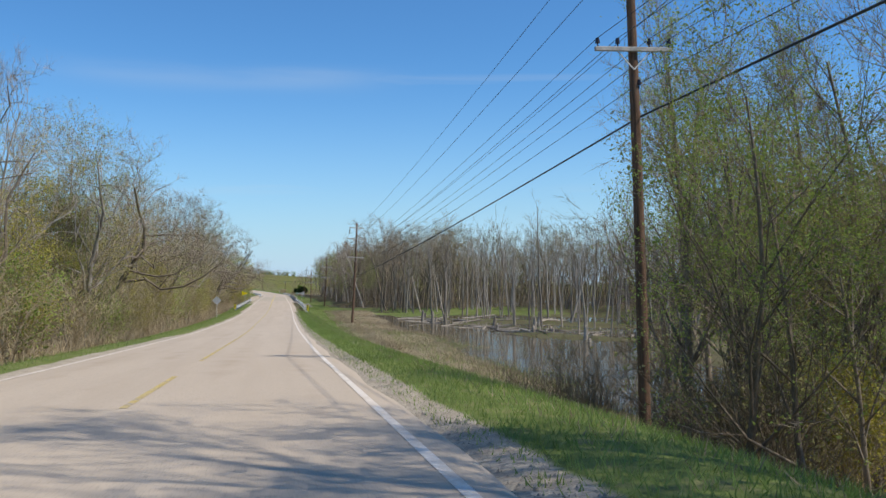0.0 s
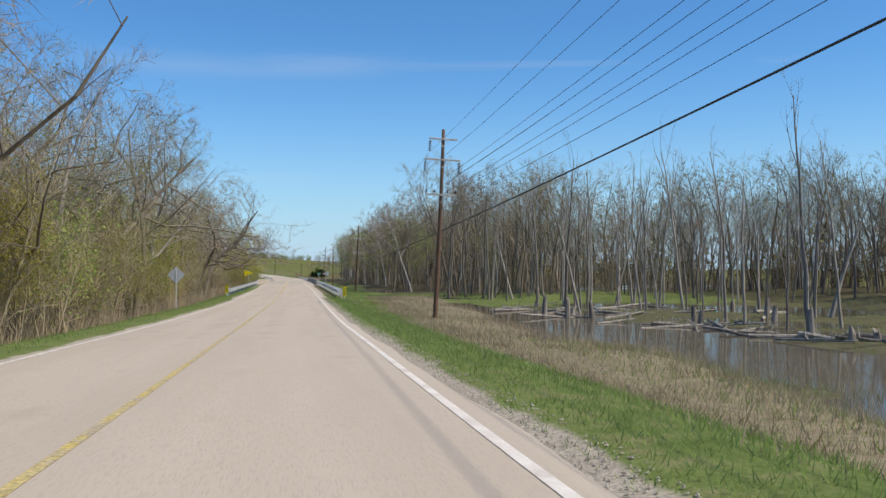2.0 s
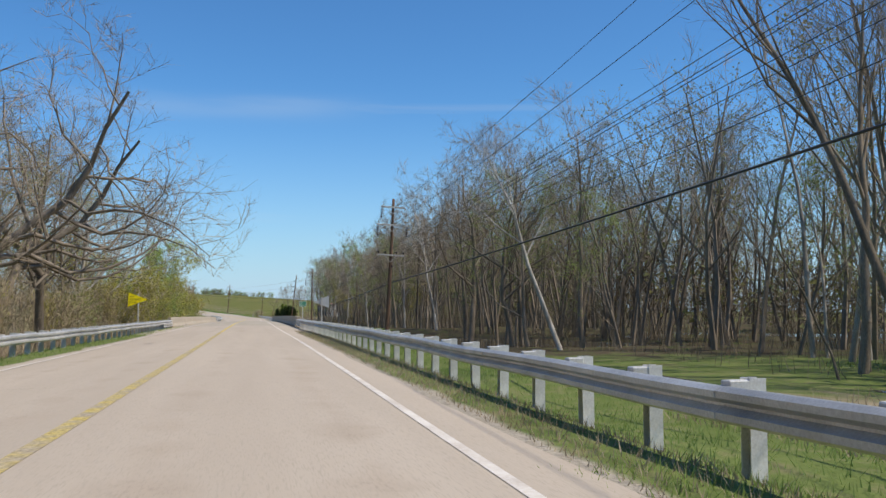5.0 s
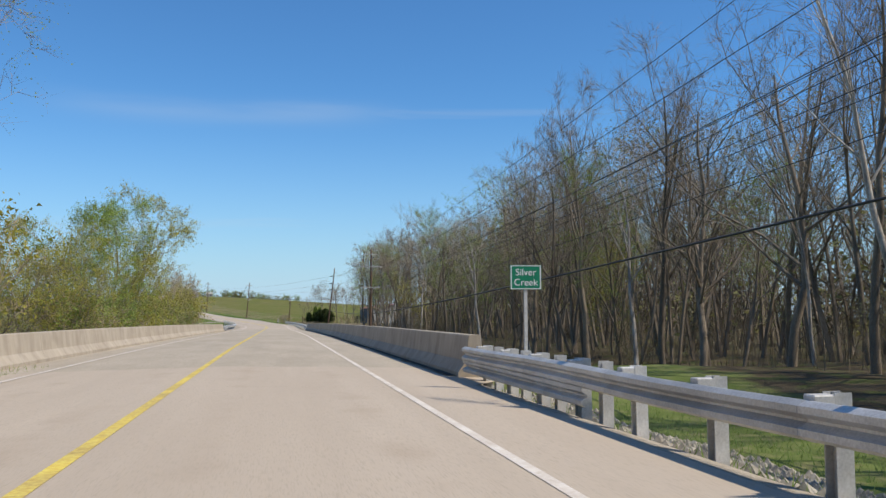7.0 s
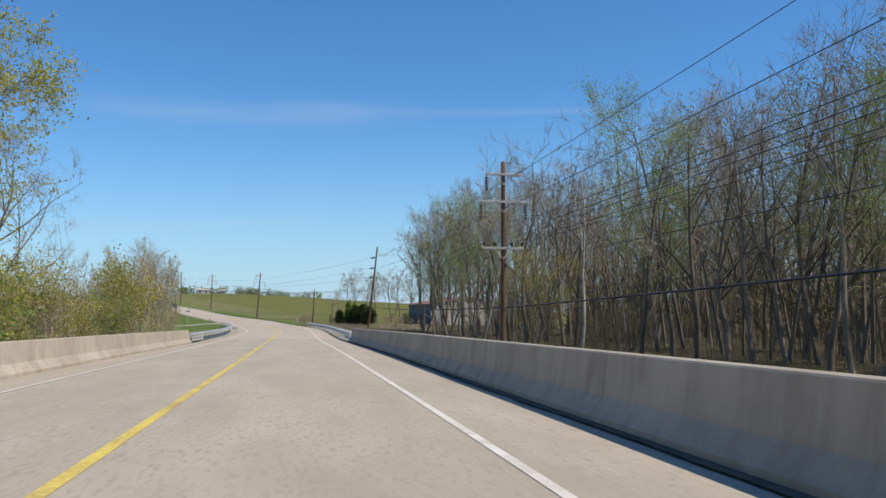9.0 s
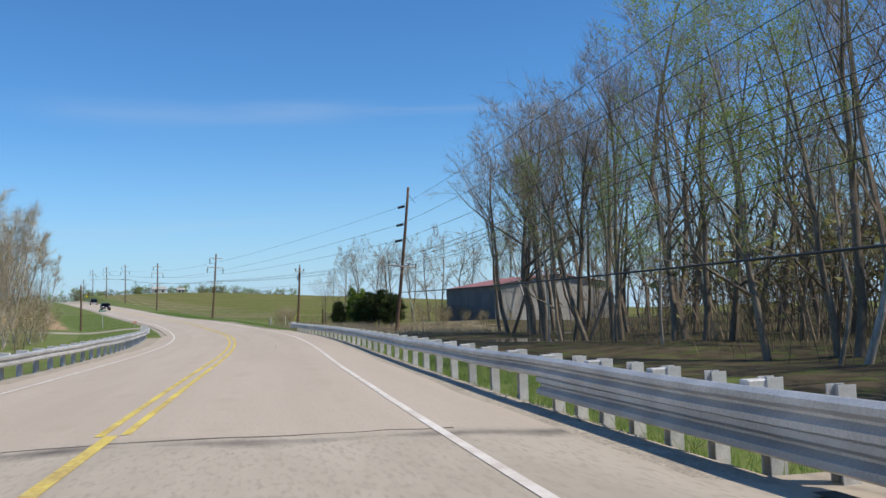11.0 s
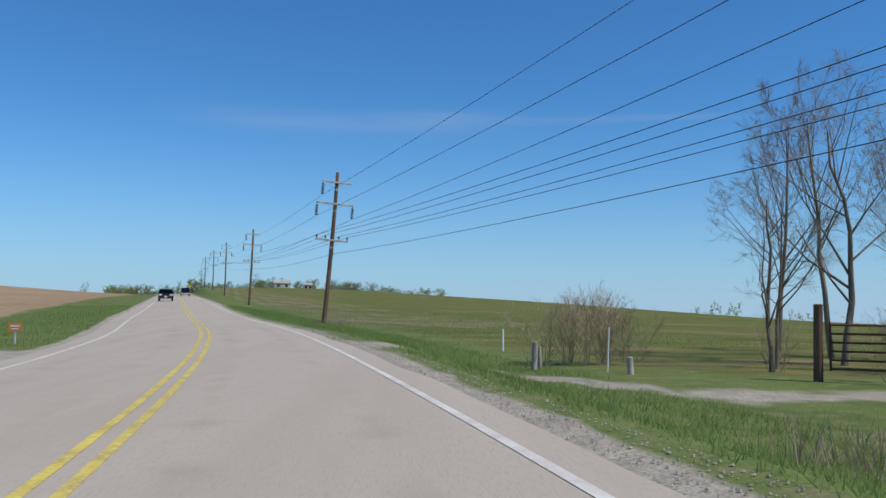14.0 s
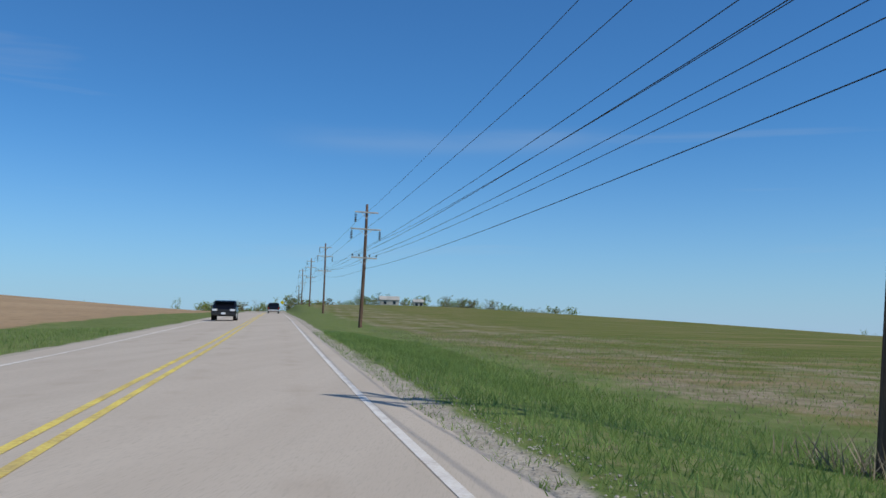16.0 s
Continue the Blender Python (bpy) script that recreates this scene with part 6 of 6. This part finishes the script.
t = post_sign("advisory_sign", (-63.0, 664.0, gz(-63, 664) + 2.2), "small yellow road sign near the crest", [(0, -0.5), (0.5, 0), (0, 0.5), (-0.5, 0)], M_SIGNY, True)

# ---- logs and stumps in the water ----


def log(x, y, length, r, yaw, pitch, z):
    t = thing("fallen_log", (x, y, z), "fallen grey log lying in the flood water", "log", "logs in the pond", rz_=yaw, tilt=(0, pitch))
    sides, n = 9, 7
    v, f = [], []
    rr = np.random.default_rng(int(abs(x * 7 + y)))
    for i in range(n):
        q = i / (n - 1)
        for k in range(sides):
            a = 2 * math.pi * k / sides
            ra = r * (1 - 0.4 * q) * (1 + 0.12 * rr.normal())
            v.append(((q - 0.5) * length, ra * math.cos(a) + 0.08 * math.sin(q * 5 + x), ra * math.sin(a)))
        if i:
            b0 = sides * (i - 1)
            f += [(b0 + k, b0 + (k + 1) % sides, b0 + sides + (k + 1) % sides, b0 + sides + k) for k in range(sides)]
    f += [tuple(range(sides)), tuple(range(len(v) - sides, len(v)))]
    part("trunk", mesh_of("trunk", v, f, [M_SNAG]), M_SNAG, t)
    for s in range(2):
        q = rr.uniform(-0.3, 0.45) * length
        part("branch_stub", tube(bmesh.new(), (q, 0, 0), (q + rr.uniform(-0.3, 0.5), rr.uniform(-0.5, 0.5), rr.uniform(0.3, 0.7)), r * 0.35, r * 0.15, 6), M_SNAG, t)


for _ in range(46):
    y = random.uniform(92, 140)
    x = 20.5 + (128 - y) * 0.22 + abs(random.gauss(0, 7))
    log(x, y, random.uniform(2.5, 8), random.uniform(0.07, 0.16), random.uniform(-80, 80), random.uniform(-6, 6), max(gz(x, y), -5.72) + random.uniform(-0.02, 0.12))
for _ in range(18):
    y = random.uniform(84, 138)
    x = 20.5 + (128 - y) * 0.22 + abs(random.gauss(0, 7))
    h = random.uniform(0.4, 1.9)
    t = thing("tree_stump", (x, y, -6.0), "broken grey stump standing in the water", "stump", "stumps in the pond", rz_=random.uniform(0, 360), tilt=(random.uniform(-9, 9), random.uniform(-9, 9)))
    bm = bmesh.new()
    tube(bm, (0, 0, -0.2), (0, 0, h), 0.26, 0.17, 9)
    for v in bm.verts:
        if v.co.z > h - 0.01:
            v.co.z += random.uniform(-0.25, 0.3)
    part("trunk", bm, M_SNAG, t)

# ---- grasses and stones ----


def blades(name, n, sampler, hgt, wid, mat, label, category="grass", lean=0.35, flat=False):
    """Tufts of single blades, all in one mesh."""
    r = np.random.default_rng(len(name) * 7 + n)
    xy = sampler(r, n)
    z = ground_z(xy[:, 0], xy[:, 1])
    n = len(xy)
    h = r.uniform(0.5, 1.25, n) * hgt
    a = r.uniform(0, 2 * np.pi, n)
    w = wid * r.uniform(0.6, 1.4, n)
    base = np.stack([xy[:, 0], xy[:, 1], z - 0.02], -1)
    side = np.stack([np.cos(a) * w, np.sin(a) * w, 0 * a], -1)
    tip = base + np.stack([r.normal(0, lean, n) * h, r.normal(0, lean, n) * h, h], -1)
    v = np.stack([base - side, base + side, tip], 1).reshape(-1, 3)
    f = np.arange(3 * n).reshape(n, 3)
    return tagged(new(name, mesh_of(name, v.tolist(), f.tolist(), [mat])), label, category, kind="stuff")


def strip(y0, y1, d0, d1, clump=0.0):
    def sample(r, n):
        y = r.uniform(y0, y1, n)
        if clump:
            y = np.round(y / clump) * clump + r.normal(0, clump * 0.22, n)
        lo, hi = np.minimum(d0, d1), np.maximum(d0, d1)
        d = r.uniform(lo, hi, n)
        keep = ~((d > 0) & (np.abs(y - track_y(d)) < 1.9)) & ~((d < 0) & (np.abs(y - (427 - 0.1 * d)) < 3.0))
        y, d = y[keep], d[keep]
        return np.stack([xc(y) + d / heading(y)[1], y], -1)
    return sample


blades("grass", 90000, strip(-3, 110, 4.35, 9.8), 0.15, 0.007, M_GRASSB, "bright green verge grass", lean=0.5)
blades("grass", 26000, strip(110, 150, 4.5, 9.5), 0.13, 0.008, M_GRASSB, "bright green verge grass", lean=0.5)
blades("grass", 24000, strip(150, 226, 5.8, 12), 0.15, 0.009, M_GRASSB, "bright green verge grass", lean=0.45)
blades("grass", 30000, strip(328, 398, 5.75, 11), 0.24, 0.009, M_GRASSB, "long green grass behind the guard rail", lean=0.4)
blades("grass", 24000, strip(396, 440, 5.0, 9.5), 0.15, 0.008, M_GRASSB, "bright green verge grass", lean=0.5)
blades("grass", 52000, strip(440, 500, 4.7, 9.5), 0.17, 0.008, M_GRASSB, "bright green verge grass", lean=0.5)
blades("grass", 28000, strip(440, 520, 9.5, 30), 0.10, 0.014, M_GRASSB, "thin young green in the field", lean=0.6)
blades("grass", 28000, strip(0, 230, -4.4, -9.5), 0.15, 0.009, M_GRASSB, "bright green verge grass", lean=0.45)
blades("grass", 26000, strip(400, 500, -4.6, -12), 0.16, 0.009, M_GRASSB, "bright green verge grass", lean=0.45)
blades("dry_grass", 9000, strip(-3, 150, 5.2, 9.0), 0.17, 0.008, M_DRYB, "dead stems among the green verge grass", lean=0.6)
blades("grass", 7000, strip(-3, 150, 3.95, 4.5, 1.3), 0.10, 0.008, M_GRASSB, "grass creeping over the gravel edge", lean=0.6)
blades("grass", 4000, strip(430, 500, 4.1, 4.8, 1.1), 0.10, 0.008, M_GRASSB, "grass creeping over the gravel edge", lean=0.6)
blades("grass", 9000, strip(5, 158, 8.6, 14.0, 2.3), 0.22, 0.010, M_GRASSB, "green shoots among the dry grass", lean=0.4)
blades("dry_grass", 9000, strip(440, 520, 9.0, 30), 0.09, 0.009, M_DRYB, "dry stubble scattered over the field", lean=0.7)
blades("dry_grass", 20000, strip(5, 158, 9.0, 12.0), 0.3, 0.011, M_DRYB, "dry tan grass on the bank", lean=0.5)
blades("dry_grass", 22000, strip(5, 158, 10.4, 17.5, 1.7), 0.45, 0.012, M_DRYB, "tall dry tan grass on the bank", lean=0.45)
blades("dry_grass", 15000, strip(0, 120, 14.5, 25.0, 3.0), 0.5, 0.014, M_DRYB, "marsh grass in the flooded margin", lean=0.35)
blades("marsh_grass", 12000, strip(84, 172, 21, 60), 0.22, 0.02, M_GRASSB, "green grass on the mud banks", lean=0.4)
blades("marsh_grass", 14000, strip(0, 100, 13.0, 22.0), 0.3, 0.014, M_GRASSB, "green marsh grass in the flooded margin", lean=0.35)
blades("dry_grass", 12000, strip(0, 235, -8.6, -11.5), 0.5, 0.012, M_DRYB, "tall dry tan grass at the wood's edge", lean=0.3)
blades("dry_grass", 4000, strip(386, 402, 10, 21), 0.5, 0.009, M_DRYB, "tall dry weeds on the wet ground", lean=0.3)
blades("dry_grass", 5500, strip(397, 414, 6.6, 15.0), 0.6, 0.009, M_DRYB, "tall dry weeds beside the bend", lean=0.3)
blades("dry_grass", 12000, strip(138, 203, 4.35, 5.5), 0.12, 0.007, M_DRYB, "dry grass under the guard rail", lean=0.4)
blades("dry_grass", 350, strip(461.8, 464.2, 8.2, 10.2), 0.42, 0.012, M_DRYB, "dry tuft round the pole's foot", lean=0.45)
blades("dry_grass", 6000, strip(450, 520, 8.5, 17.0), 0.11, 0.010, M_DRYB, "dry stubble at the field edge", lean=0.5)
blades("brush_stems", 22000, strip(-10, 235, -10.3, -16), 1.7, 0.014, M_BRUSH, "thin bare stems under the trees", "undergrowth", lean=0.4)
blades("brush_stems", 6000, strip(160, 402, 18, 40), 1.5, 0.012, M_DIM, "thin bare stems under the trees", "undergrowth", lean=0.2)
blades("brush_stems", 9000, strip(236, 350, -9.5, -16), 1.9, 0.014, M_BRUSH, "thin bare stems under the trees", "undergrowth", lean=0.4)
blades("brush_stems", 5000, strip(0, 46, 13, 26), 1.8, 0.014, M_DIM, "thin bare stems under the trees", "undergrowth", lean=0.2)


def stones(name, n, y0, y1, d0, d1, label, lo=0.007, hi=0.022):
    r = np.random.default_rng(n)
    y, d = r.uniform(y0, y1, n), r.uniform(d0, d1, n)
    x = xc(y) + d / heading(y)[1]
    z = ground_z(x, y)
    s = r.uniform(lo, hi, n)
    oct_ = np.array([(1, 0, 0), (0, 1, 0), (-1, 0, 0), (0, -1, 0), (0, 0, 0.8), (0, 0, -0.6)], float)
    v = np.stack([x, y, z + 0.01], -1)[:, None, :] + oct_[None] * s[:, None, None] * r.uniform(0.6, 1.4, (n, 6, 1))
    fc = np.array([(0, 1, 4), (1, 2, 4), (2, 3, 4), (3, 0, 4)])
    f = (np.arange(n)[:, None, None] * 6 + fc[None]).reshape(-1, 3)
    return tagged(new(name, mesh_of(name, v.reshape(-1, 3).tolist(), f.tolist(), [M_STONE])), label, "gravel", kind="stuff")


stones("gravel", 7000, -2, 140, 3.78, 4.35, "loose pale limestone gravel on the shoulder")
stones("gravel", 4500, 398, 480, 4.2, 5.0, "loose grey gravel on the shoulder")
stones("riprap", 4200, 208, 227, 5.95, 9.0, "pale broken limestone on the bank by the bridge", 0.04, 0.11)
stones("gravel", 2500, 330, 394, 5.2, 5.95, "loose gravel under the guard rail")
